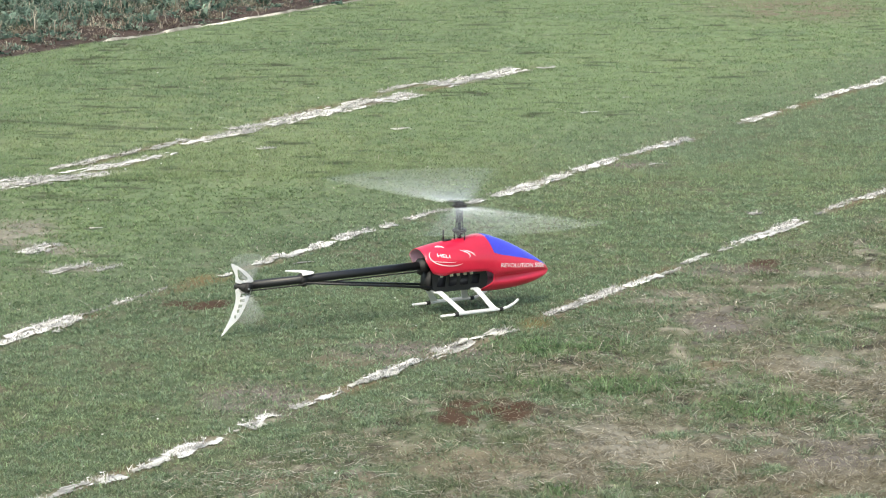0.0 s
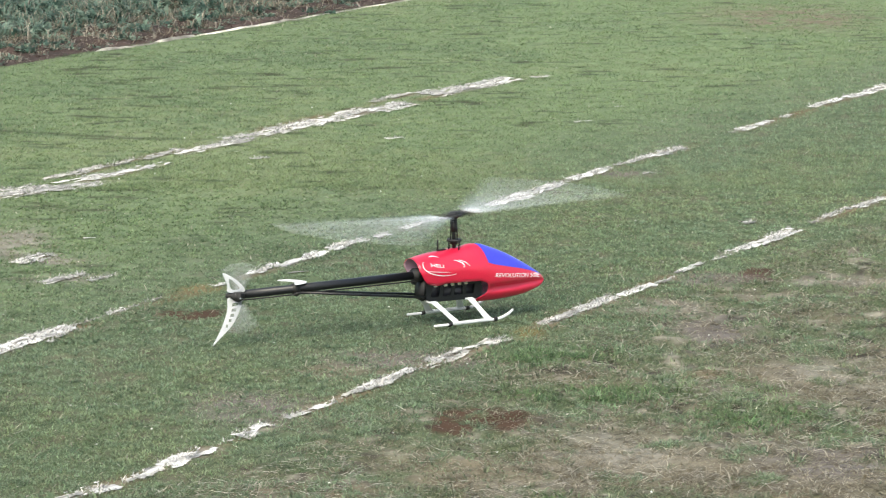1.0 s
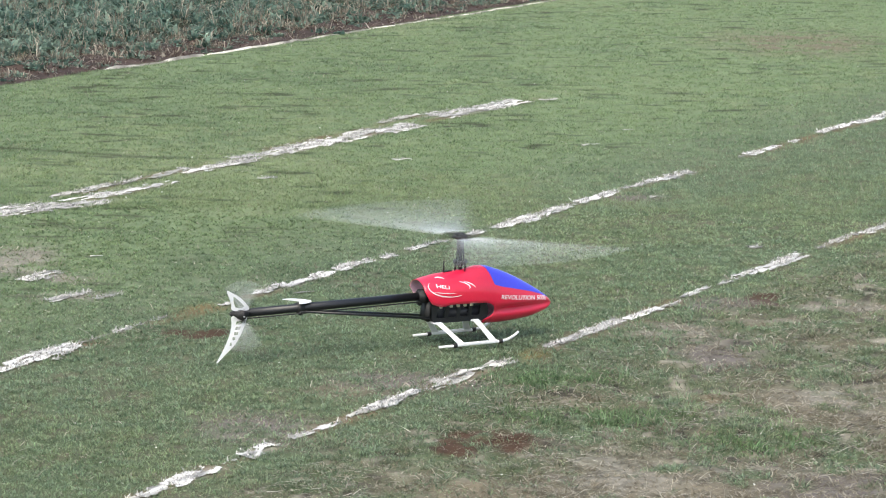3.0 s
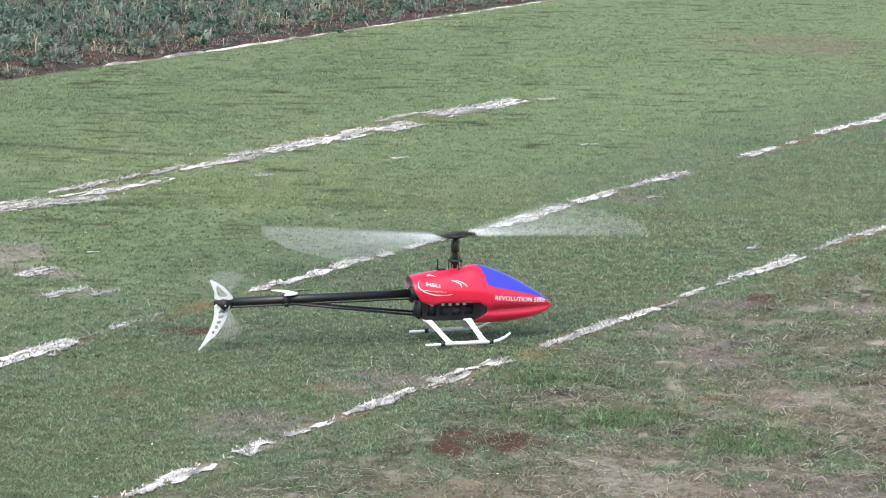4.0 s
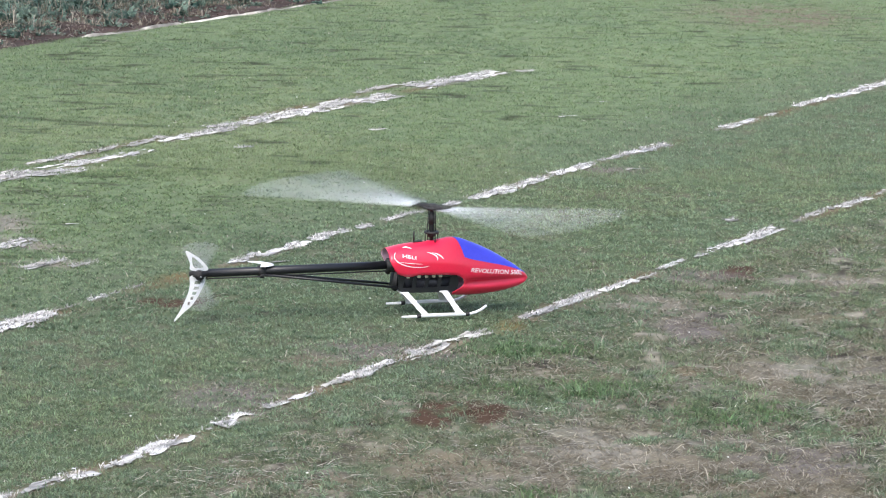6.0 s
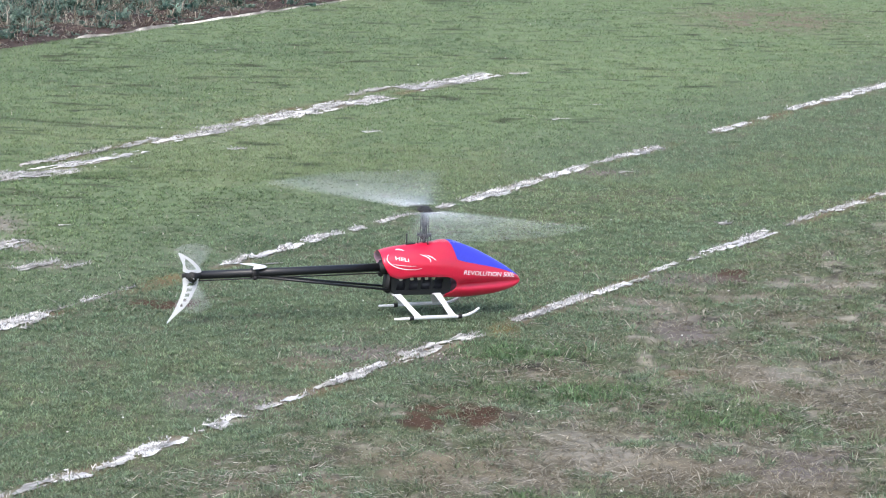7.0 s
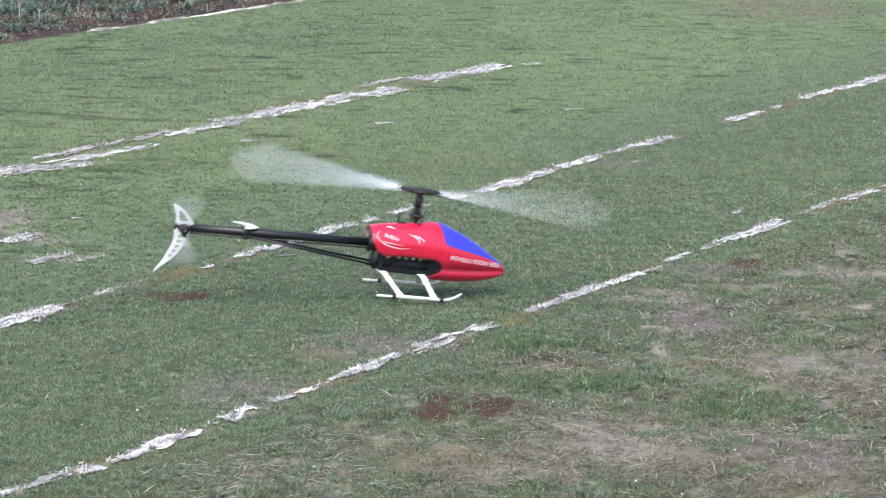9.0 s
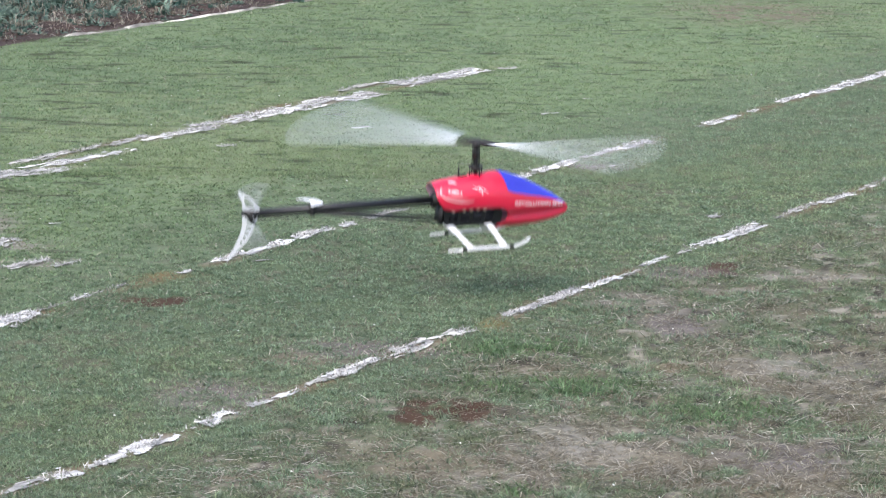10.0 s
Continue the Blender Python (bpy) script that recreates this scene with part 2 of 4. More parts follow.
def line_cover(x, y):
    """How far a place is covered by the frayed seams (0 to 1), and by the bare moss along them."""
    white, moss = np.zeros_like(x), np.zeros_like(x)
    for slope, start, stretches in LINES.values():
        off = past((slope, start), x, y)
        inside = (y > stretches[0][0]) & (y < stretches[-1][1])
        moss = np.maximum(moss, inside * np.exp(-(off / 0.030) ** 2) * ramp(clouds(x, y, 0.25), 0.35, 0.6))
        for a, b, w, s, o in stretches:
            white = np.maximum(white, s * ramp(w * 0.5 - np.abs(off - o), -0.008, 0.012) * ramp(y, a - 0.03, a + 0.03) * (1 - ramp(y, b - 0.03, b + 0.03)))
    return white, moss


def beyond(x, y):
    """Metres past the folded edge of the field."""
    return -(x - EDGE[0] * y - EDGE[1]) / math.hypot(1, EDGE[0]) + 0.05 * (clouds(x, y, 0.7) - 0.5)


def relief(x, y):
    near = np.exp(-((y - 9) / 9) ** 4) * np.exp(-(x / 5) ** 4)
    ripple = (clouds(x * 0.3, y, 0.10) - 0.5) * 0.006 * ramp(y, 7.5, 10.5)
    lumps = (clouds(x, y, 0.045) - 0.5) * 0.007 + (clouds(x + 40, y, 0.6) - 0.5) * 0.010
    worn = ramp(past(NEAR, x, y), 0.05, 0.35)
    lumps = lumps + worn * ((clouds(x, y + 15, 0.09) - 0.5) * 0.022 + (clouds(x + 22, y, 0.025, 2) - 0.5) * 0.010)
    rough = ramp(beyond(x, y), 0.0, 0.3) * (clouds(x, y, 0.12) - 0.4) * 0.06
    return -0.006 + near * (ripple + lumps + rough)


def field(x, y):
    """The cover of the ground at a place: bare colour, grass colour, straw share, grass share and grass height."""
    c = lambda r, g, b: np.array([r, g, b])[None, :]
    mix = lambda a, b, f: a * (1 - f[:, None]) + b * f[:, None]
    big, mid, small = clouds(x, y, 1.3), clouds(x + 9, y + 3, 0.32), clouds(x + 5, y - 8, 0.07)
    blotch = clouds(x + 2, y + 31, 0.14)
    seam_a, seam_b = past(NEAR, x, y), past(MIDDLE, x, y)
    beyond_mid, worn_side = ramp(-seam_b, -0.3, 0.8), ramp(seam_a, 0.02, 0.30)
    grass = mix(c(0.182, 0.238, 0.156) + 0 * x[:, None], c(0.164, 0.222, 0.115), beyond_mid)
    grass = mix(grass, c(0.115, 0.172, 0.100), 0.35 * ramp(mid, 0.5, 0.75))
    grass = mix(grass, c(0.215, 0.262, 0.140), 0.6 * ramp(big + 0.4 * small, 0.62, 0.9))
    bare = mix(c(0.080, 0.108, 0.056) + 0 * x[:, None], c(0.100, 0.100, 0.065), ramp(small, 0.45, 0.75))
    grass = grass * (1.20 + 0.10 * ramp(x, -0.6, 0.9))[:, None]
    # creases of the mat: their shade is painted into the grass and soil colours
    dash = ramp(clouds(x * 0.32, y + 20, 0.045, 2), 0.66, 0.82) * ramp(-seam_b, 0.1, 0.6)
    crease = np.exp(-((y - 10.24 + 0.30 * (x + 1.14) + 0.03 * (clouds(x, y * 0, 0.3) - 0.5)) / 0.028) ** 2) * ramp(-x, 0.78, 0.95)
    crease_shade = np.clip(dash + crease, 0, 1)
    grass, bare = mix(grass, c(0.085, 0.115, 0.052), 0.55 * crease_shade), mix(bare, c(0.045, 0.055, 0.028), crease_shade)
    bare = mix(bare, 0.72 * grass, 0.8 * beyond_mid * (1 - crease_shade))
    # thin, dry turf on the worn side
    worn = worn_side * ramp(clouds(x + 60, y, 0.11), 0.35, 0.62)
    grass = mix(grass, c(0.200, 0.212, 0.138), 0.7 * worn)
    straw = 0.04 + 0.12 * ramp(mid, 0.55, 0.8) * (1 - 0.6 * beyond_mid)
    straw = straw + worn_side * (0.12 + 0.40 * ramp(blotch + 0.4 * small, 0.58, 0.90))
    straw = straw + 0.40 * ramp(seam_a, 0.55, 1.05) * ramp(blotch + 0.6 * small, 0.50, 0.95)
    bare = mix(bare, c(0.140, 0.130, 0.092), 0.8 * ramp(seam_a, 0.2, 0.9) * ramp(blotch + 0.5 * (small - 0.5), 0.48, 0.62))
    share = (1 - 0.45 * crease_shade) * (1 - 0.35 * worn_side * ramp(clouds(x, y + 33, 0.05), 0.5, 0.7))
    high = (0.0088 + 0.005 * mid) * (1 - 0.15 * beyond_mid) * (1 + 0.7 * worn_side * ramp(clouds(x, y + 50, 0.07), 0.5, 0.75))
    kinds = clouds(x + 13, y - 21, 0.035, 2)
    hollow = worn_side * ramp(clouds(x, y + 33, 0.04), 0.52, 0.70)
    earth = mix(c(0.036, 0.032, 0.024) + 0 * x[:, None], c(0.235, 0.220, 0.175), ramp(kinds, 0.38, 0.70))
    bare, share = mix(bare, earth, hollow), share * (1 - 0.7 * hollow)
    fray = ramp(small + 0.5 * blotch, 0.48, 0.86)
    for what, places in PATCHES.items():
        f = np.zeros_like(x)
        for px, py, rx, ry in places:
            f = np.maximum(f, np.exp(-((x - px) / rx) ** 2 - ((y - py) / ry) ** 2))
        f = np.clip(1.5 * f * (0.10 + 0.90 * fray), 0, 1)
        if what == "straw":
            straw, bare = straw + 0.35 * f, mix(bare, c(0.150, 0.132, 0.092), f)
        elif what == "red moss":
            f = ramp(f, 0.15, 0.6)
            bare, share, straw = mix(bare, c(0.058, 0.033, 0.020), f), share * (1 - 0.78 * f), straw + 0.05 * f
        elif what == "pale dust":
            bare, share, straw = mix(bare, c(0.225, 0.212, 0.178), 0.9 * f), share * (1 - 0.25 * f), straw + 0.65 * f
        elif what == "mustard moss":
            bare, share = mix(bare, c(0.145, 0.122, 0.052), f), share * (1 - 0.55 * f)
        elif what == "grey thatch":
            bare, share, straw = mix(bare, c(0.145, 0.130, 0.118), f), share * (1 - 0.35 * f), straw + 0.45 * f
        else:
            share, straw, high = np.maximum(share, f), straw * (1 - 0.85 * f), high * (1 + 0.35 * f)
            grass = mix(grass, c(0.150, 0.245, 0.110), 0.7 * f)
    white, moss = line_cover(x, y)
    bare, share = mix(bare, c(0.130, 0.095, 0.052), moss), share * (1 - 0.60 * moss)
    bare, share = mix(bare, c(0.30, 0.285, 0.24), 0.6 * white), share * (1 - 0.85 * white)
    out = beyond(x, y)
    wild = ramp(out, 0.0, 0.04)
    bare = mix(bare, c(0.056, 0.039, 0.033) * (0.3 + 1.4 * small[:, None]), wild)
    bare = mix(bare, c(0.040, 0.045, 0.030), ramp(out, 0.35, 0.6))
    share = share * (1 - wild)
    return bare, grass, np.clip(straw, 0, 1), np.clip(share, 0, 1), high


def stretch_axis(lo, hi, step, far):
    inner = np.arange(lo, hi + step / 2, step)
    outer = step * np.cumsum(1.35 ** np.arange(1, 60))
    outer = outer[outer < far]
    return np.concatenate([(lo - outer)[::-1], inner, hi + outer])


def ground_sheet():
    gx, gy = stretch_axis(-3.3, 3.3, 0.018, 1500), stretch_axis(5.0, 17.5, 0.022, 1500)
    gy = np.concatenate([gy[gy < 5.2], np.arange(5.2, 8.2, 0.012), gy[gy > 8.205]])
    x, y = (a.ravel() for a in np.meshgrid(gx, gy))
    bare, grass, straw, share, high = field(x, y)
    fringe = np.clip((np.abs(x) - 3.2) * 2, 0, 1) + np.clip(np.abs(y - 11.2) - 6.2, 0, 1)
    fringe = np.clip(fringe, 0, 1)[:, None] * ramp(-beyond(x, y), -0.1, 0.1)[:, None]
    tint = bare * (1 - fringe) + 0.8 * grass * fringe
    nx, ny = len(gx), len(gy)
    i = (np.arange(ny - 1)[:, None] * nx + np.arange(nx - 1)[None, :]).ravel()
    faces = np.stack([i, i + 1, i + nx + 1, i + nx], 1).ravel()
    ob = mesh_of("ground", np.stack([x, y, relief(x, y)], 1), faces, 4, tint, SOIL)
    ob.data.shade_smooth()
    tagged(ob, "brown soil and thatch under short worn turf", "ground", kind="structure")


def strand_arrays(x, y, z, length, width, lean, heading, tint, droop=0.5, plain=False):
    """Blades: a tapered strip that bends over, or, where plain, one long triangle each. Vertices, triangles and tints."""
    n = len(x)
    d = np.stack([np.cos(heading), np.sin(heading), np.zeros(n)], 1)
    s = np.stack([-np.sin(heading), np.cos(heading), np.zeros(n)], 1) * (width / 2)[:, None]
    root = np.stack([x, y, z], 1)
    up = np.array([0, 0, 1.0])
    if plain:
        tip = root + length[:, None] * (np.cos(lean)[:, None] * up + np.sin(lean)[:, None] * d)
        return np.stack([root - s, root + s, tip], 1).reshape(-1, 3), np.arange(3 * n), np.repeat(tint, 3, 0)
    mid = root + 0.55 * length[:, None] * (np.cos(lean)[:, None] * up + np.sin(lean)[:, None] * d)
    bent = np.minimum(lean + droop, 1.75)
    tip = mid + 0.45 * length[:, None] * (np.cos(bent)[:, None] * up + np.sin(bent)[:, None] * d)
    verts = np.stack([root - s, root + s, mid + 0.8 * s, mid - 0.8 * s, tip], 1).reshape(-1, 3)
    base = np.arange(n) * 5
    tris = np.stack([base, base + 1, base + 2, base, base + 2, base + 3, base + 3, base + 2, base + 4], 1).ravel()
    return verts, tris, np.repeat(tint, 5, 0)


def strands(name, *which, mat, **how):
    verts, tris, tints = strand_arrays(*which, **how)
    return mesh_of(name, verts, tris, 3, tints, mat)


def turf(y0, y1, tufts, blades, spread, power, plain, label):
    """Mown grass in small tufts between two distances; the blades of a tuft lean away from its middle."""
    cy = y0 + (y1 - y0) * RNG.random(tufts) ** power
    cx = (RNG.random(tufts) * 2 - 1) * (0.167 * cy + 0.12)
    tone_t = 0.80 + 0.40 * RNG.random(tufts)
    tall_t = 0.65 + 0.7 * RNG.random(tufts)
    dx, dy = RNG.normal(0, spread, (2, tufts, blades))
    x, y = (cx[:, None] + dx).ravel(), (cy[:, None] + dy).ravel()
    tone_t, tall_t = np.repeat(tone_t, blades), np.repeat(tall_t, blades)
    out, heading = np.hypot(dx, dy).ravel() / spread, np.arctan2(dy, dx).ravel() + RNG.normal(0, 0.7, len(x))
    bare, grass, straw, share, high = field(x, y)
    keep = RNG.random(len(x)) < share
    x, y, grass, straw, high, tone_t, tall_t, out, heading = (v[keep] for v in (x, y, grass, straw, high, tone_t, tall_t, out, heading))
    n = len(x)
    dry = RNG.random(n) < straw
    pale = RNG.random((n, 1)) ** 2.2
    tone = tone_t[:, None] * (0.82 + 0.36 * RNG.random((n, 1)) if plain else 0.70 + 0.60 * RNG.random((n, 1)))
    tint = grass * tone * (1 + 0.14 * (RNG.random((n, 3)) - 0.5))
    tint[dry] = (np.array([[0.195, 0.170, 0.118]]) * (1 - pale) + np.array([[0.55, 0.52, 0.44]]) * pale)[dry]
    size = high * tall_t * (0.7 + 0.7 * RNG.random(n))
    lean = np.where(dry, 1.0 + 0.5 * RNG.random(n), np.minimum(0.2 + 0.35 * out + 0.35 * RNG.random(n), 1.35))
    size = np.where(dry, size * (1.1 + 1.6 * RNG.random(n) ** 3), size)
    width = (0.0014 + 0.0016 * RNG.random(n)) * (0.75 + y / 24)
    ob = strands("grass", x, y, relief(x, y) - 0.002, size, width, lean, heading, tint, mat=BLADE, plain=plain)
    tagged(ob, label, "grass", kind="stuff")


def weeds():
    """The rank growth past the folded edge: blue-green rosettes, dead stalks, bare soil at its foot."""
    plants, leaves = 6600, 24
    cy = 11.0 + 6.5 * RNG.random(plants)
    cx = EDGE[0] * cy + EDGE[1] - 2.9 * RNG.random(plants)
    out = beyond(cx, cy) + 0.22 * (clouds(cx + 3, cy, 0.4) - 0.5)
    keep = (out > 0.07) & (RNG.random(plants) < 0.35 + 0.65 * ramp(out, 0.08, 0.30))
    cx, cy, out = cx[keep], cy[keep], out[keep]
    plants = len(cx)
    big = (0.5 + RNG.random(plants)) * (0.45 + 0.55 * ramp(out, 0.1, 0.8))
    sort = RNG.random(plants) + 0.5 * (clouds(cx - 4, cy, 0.5) - 0.5) + 0.35 * (1 - ramp(out, 0.2, 1.2))
    rep = lambda v: np.repeat(v, leaves)
    n = plants * leaves
    heading, away = RNG.random(n) * 6.283, RNG.random(n)
    x, y = rep(cx) + 0.035 * away * np.cos(heading), rep(cy) + 0.035 * away * np.sin(heading)
    dead = rep(sort) + 0.35 * (RNG.random(n) - 0.5) > 0.74
    mood = rep(RNG.random(plants))[:, None]
    tint = np.array([[0.085, 0.150, 0.115]]) * (1 - mood) + np.array([[0.215, 0.290, 0.225]]) * mood
    tint = tint * (0.55 + 0.9 * RNG.random((n, 1)))
    tint[dead] = (np.array([[0.19, 0.165, 0.12]]) + 0.42 * RNG.random((n, 1)) ** 2 * np.array([[1, 0.92, 0.78]]))[dead]
    size = rep(big) * np.where(dead, 0.035 + 0.085 * RNG.random(n) ** 1.5, 0.030 + 0.055 * RNG.random(n))
    width = np.where(dead, 0.0025 + 0.003 * RNG.random(n), 0.008 + 0.014 * RNG.random(n))
    lean = np.where(dead, 0.15 + 1.3 * RNG.random(n), 0.25 + 0.95 * RNG.random(n))
    ob = strands("weeds", x, y, relief(x, y) - 0.004, size, width, lean, heading, tint, mat=BLADE, droop=0.9)
    tagged(ob, "rank blue-green weeds with dead straw stalks", "weeds", kind="stuff")
    # dead bits and crumbs of earth on the bare strip
    n = 9000
    y = 11.0 + 5.0 * RNG.random(n)
    x = EDGE[0] * y + EDGE[1] - 0.75 * RNG.random(n)
    keep = (beyond(x, y) > 0.02) & (RNG.random(n) < clouds(x, y, 0.1))
    x, y = x[keep], y[keep]
    n = len(x)
    pale = RNG.random((n, 1)) ** 3
    tint = np.array([[0.065, 0.042, 0.032]]) * (1 - pale) + np.array([[0.42, 0.38, 0.33]]) * pale
    ob = strands("dead_stalks", x, y, relief(x, y) + 0.002, 0.015 + 0.05 * RNG.random(n) ** 2, 0.003 + 0.006 * RNG.random(n), 0.9 + 0.6 * RNG.random(n),
                 RNG.random(n) * 6.283, tint, mat=BLADE, droop=0.4)
    tagged(ob, "dead stalks and crumbs on bare brown soil", "dead stalks", kind="stuff")


def fabric(name, slope, start, stretches):
    """Worn white fabric pressed into the turf along a line: ragged sheet with holes, and loose fibres."""
    norm = math.hypot(1, slope)
    parts, first = [], 0
    for a, b, w, s, o in stretches:
        along, across = np.arange(a, b + 0.002, 0.0045), np.arange(-0.72 * w, 0.72 * w + 0.003, 0.0038)
        v, u = (g.ravel() for g in np.meshgrid(across, along))
        wander = 0.010 * (clouds(u * 0 + start, u, 0.12) - 0.5)
        v2 = v + o + wander
        x, y = slope * u + start + v2 / norm, u - slope * v2 / norm
        fall = 1 - np.abs(v / (0.64 * w)) ** 2.5
        ends = np.minimum(ramp(u, a - 0.01, a + 0.012), 1 - ramp(u, b - 0.012, b + 0.01))
        cover = fall * (0.35 + 0.65 * ends) + 2.6 * (clouds(v, u * 0.33 + start, 0.013, 2) - 0.5) + 0.8 * (clouds(x + 3, y * 0.8, 0.07) - 0.5) - 0.55 * (1 - s)
        z = relief(x, y) + 0.002 + 0.0035 * clouds(x + 7, y, 0.011, 2)
        nu, nv = len(along), len(across)
        i = (np.arange(nu - 1)[:, None] * nv + np.arange(nv - 1)[None, :]).ravel()
        quads = np.stack([i, i + 1, i + nv + 1, i + nv], 1)
        quads = quads[cover[quads].mean(1) > 0.50]
        used, back = np.unique(quads, return_inverse=True)
        quads = back.reshape(-1, 4)
        tris = np.concatenate([quads[:, [0, 1, 2]], quads[:, [0, 2, 3]]]).ravel()
        tone = ((0.12 + 0.46 * s) * (0.12 + 1.60 * clouds(v + 11, u * 0.22 + start, 0.012, 2)))[used, None]
        dull = np.clip(1 - s, 0, 1)
        tint = tone * np.array([[1.0, 1.0 - 0.03 * dull, 0.985 - 0.16 * dull]])
        parts.append((np.stack([x, y, z], 1)[used], tris + first, tint))
        first += len(used)
        n = int((b - a) * w * s * 60000)
        u = a + (b - a) * RNG.random(n)
        v = np.clip(RNG.normal(0, w * 0.30, n), -0.62 * w, 0.62 * w) + o + 0.010 * (clouds(u * 0 + start, u, 0.12) - 0.5)
        x, y = slope * u + start + v / norm, u - slope * v / norm
        keep = RNG.random(n) < ramp(clouds(x + 3, y * 0.8, 0.07), 0.35, 0.55)
        x, y = x[keep], y[keep]
        n = len(x)
        tint = (0.20 + 0.48 * RNG.random((n, 1)) * (0.3 + 0.7 * s)) * np.array([[1.0, 0.985, 0.95]])
        verts, tris, tint = strand_arrays(x, y, relief(x, y) + 0.002 + 0.004 * RNG.random(n), 0.005 + 0.012 * RNG.random(n) ** 2, 0.0012 + 0.0018 * RNG.random(n),
                                          0.6 + 0.9 * RNG.random(n), math.atan2(1, slope) + RNG.normal(0, 0.8, n) + math.pi * (RNG.random(n) < 0.5), tint, droop=0.25)
        parts.append((verts, tris + first, tint))
        first += len(verts)
    return mesh_of(name, *(np.concatenate(p) for p in list(zip(*parts))[:2]), 3, np.concatenate([p[2] for p in parts]), FABRIC)


def scraps():
    """Torn bits of the fabric lying loose on the grass: ends x, y, x, y and width."""
    for x0, y0, x1, y1, w in ((-1.06, 7.78, -0.95, 7.91, 0.032), (-0.93, 7.81, -0.87, 7.88, 0.026), (-0.42, 7.90, -0.34, 7.93, 0.02), (-1.14, 8.04, -1.08, 8.18, 0.04),
                              (-1.01, 8.40, -0.97, 8.41, 0.025), (-1.00, 8.33, -0.97, 8.34, 0.02), (-0.61, 9.72, -0.55, 9.76, 0.04), (-0.18, 10.16, -0.12, 10.19, 0.03),
                              (0.64, 10.89, 0.70, 10.91, 0.03), (0.49, 10.53, 0.55, 10.56, 0.02), (0.66, 9.45, 0.72, 9.48, 0.025), (-0.94, 7.08, -0.91, 7.22, 0.012),
                              (0.89, 8.62, 0.93, 8.65, 0.04)):
        slope = (x1 - x0) / (y1 - y0)
        flat = w / math.hypot(1, slope) * 1.6
        ob = fabric("fabric_scrap", slope, x0 - slope * y0, [(y0, y1, max(flat, 0.012), 0.72, 0.0)])
        tagged(ob, "torn scrap of dirty white fabric lying in the grass", "fabric scrap", group="fabric scraps in the grass")


def folded_edge():
    """The hem of the mat that stands up along the field's edge as a crumpled pale ribbon."""
    y = np.arange(11.0, 18.0, 0.012)
    x = EDGE[0] * y + EDGE[1] + 0.04 * (clouds(y * 0, y, 0.6) - 0.5) + 0.035 * (clouds(y * 0 + 5, y, 0.09, 4) - 0.5)
    height = np.interp(y, [12.42, 12.49, 12.55, 12.70, 12.80, 12.90, 12.96, 12.98, 13.01, 13.24, 13.50, 13.56, 13.80, 14.0, 18.0],
                       [-4, 16, 11, 5, 11, 15, 12, 0, 7, 8, 9, 4, 5, 3, 6])
    rise = 0.0009 * height * (0.35 + 1.1 * clouds(y * 0 + 31, y, 0.05))
    nx, ny = -0.83, 0.56
    z = relief(x, y)
    prof = [(0.00, -0.01), (0.004, 0.5), (0.008, 1.0), (0.014, 0.95), (0.020, 0.55), (0.024, -0.01)]
    verts = np.stack([np.stack([x + nx * (a - 0.01), y + ny * (a - 0.01), z + rise * h], 1) for a, h in prof], 1)
    k, n = len(prof), len(y)
    i = (np.arange(n - 1)[:, None] * k + np.arange(k - 1)[None, :]).ravel()
    tone = 0.20 + 0.55 * ramp(clouds(y * 0 + 2, y, 0.07), 0.3, 0.7)
    tint = tone[:, None] * np.array([[1.0, 0.94, 0.84]])
    tint = tint * (0.35 + 0.65 * ramp(y, 12.1, 12.4))[:, None]
    ob = mesh_of("mat_edge", verts.reshape(-1, 3), np.stack([i, i + k, i + k + 1, i + 1], 1).ravel(), 4, np.repeat(tint, k, 0), FABRIC)
    tagged(ob, "crumpled pale hem of the turf mat beside bare soil", "mat edge", kind="structure")


def litter():
    """Dead pale stems lying on the worn turf and along the soil strip."""
    n = 40000
    y = 5.2 + 10.5 * RNG.random(n) ** 1.2
    x = (RNG.random(n) * 2 - 1) * (0.19 * y + 0.2)
    seam_a = past(NEAR, x, y)
    where = ramp(seam_a, 0.03, 0.25) * ramp(clouds(x * 0.7 + 71, y, 0.12), 0.42, 0.66) + 0.03
    keep = (RNG.random(n) < where) & (beyond(x, y) < -0.1)
    x, y = x[keep], y[keep]
    n = len(x)
    tone = 0.30 + 0.50 * RNG.random((n, 1)) ** 2
    tint = tone * np.array([[1.0, 0.95, 0.84]])
    size = 0.012 + 0.045 * RNG.random(n) ** 3
    heading = np.where(RNG.random(n) < 0.5, 0.0, math.pi) + RNG.normal(0, 0.7, n)
    ob = strands("straw_litter", x, y, relief(x, y) + 0.004 + 0.008 * RNG.random(n), size, 0.0013 + 0.0014 * RNG.random(n),
                 1.30 + 0.27 * RNG.random(n), heading, tint, mat=BLADE, droop=0.15)
    tagged(ob, "pale dead straw lying on worn turf", "straw", kind="stuff")


def daisies():
    """Small white flower heads and flecks in the grass."""
    bm = bmesh.new()
    for _ in range(120):
        y = 5.6 + 7.0 * random.random() ** 1.3
        x = (random.random() * 2 - 1) * (0.17 * y + 0.2)
        if float(beyond(np.array([x]), np.array([y]))[0]) > -0.2:
            continue
        z = float(relief(np.array([x]), np.array([y]))[0]) + random.uniform(0.016, 0.026)
        r = random.uniform(0.0012, 0.0030)
        m = pose(x, y, z, random.uniform(-35, 35), random.uniform(-35, 35), random.uniform(0, 360)) @ Matrix.Diagonal((r, r, r * 0.45, 1))
        bmesh.ops.create_icosphere(bm, subdivisions=1, radius=1, matrix=m)
    tagged(part("daisies", bm, PETAL), "tiny white daisies scattered in the grass", "flowers", kind="stuff")


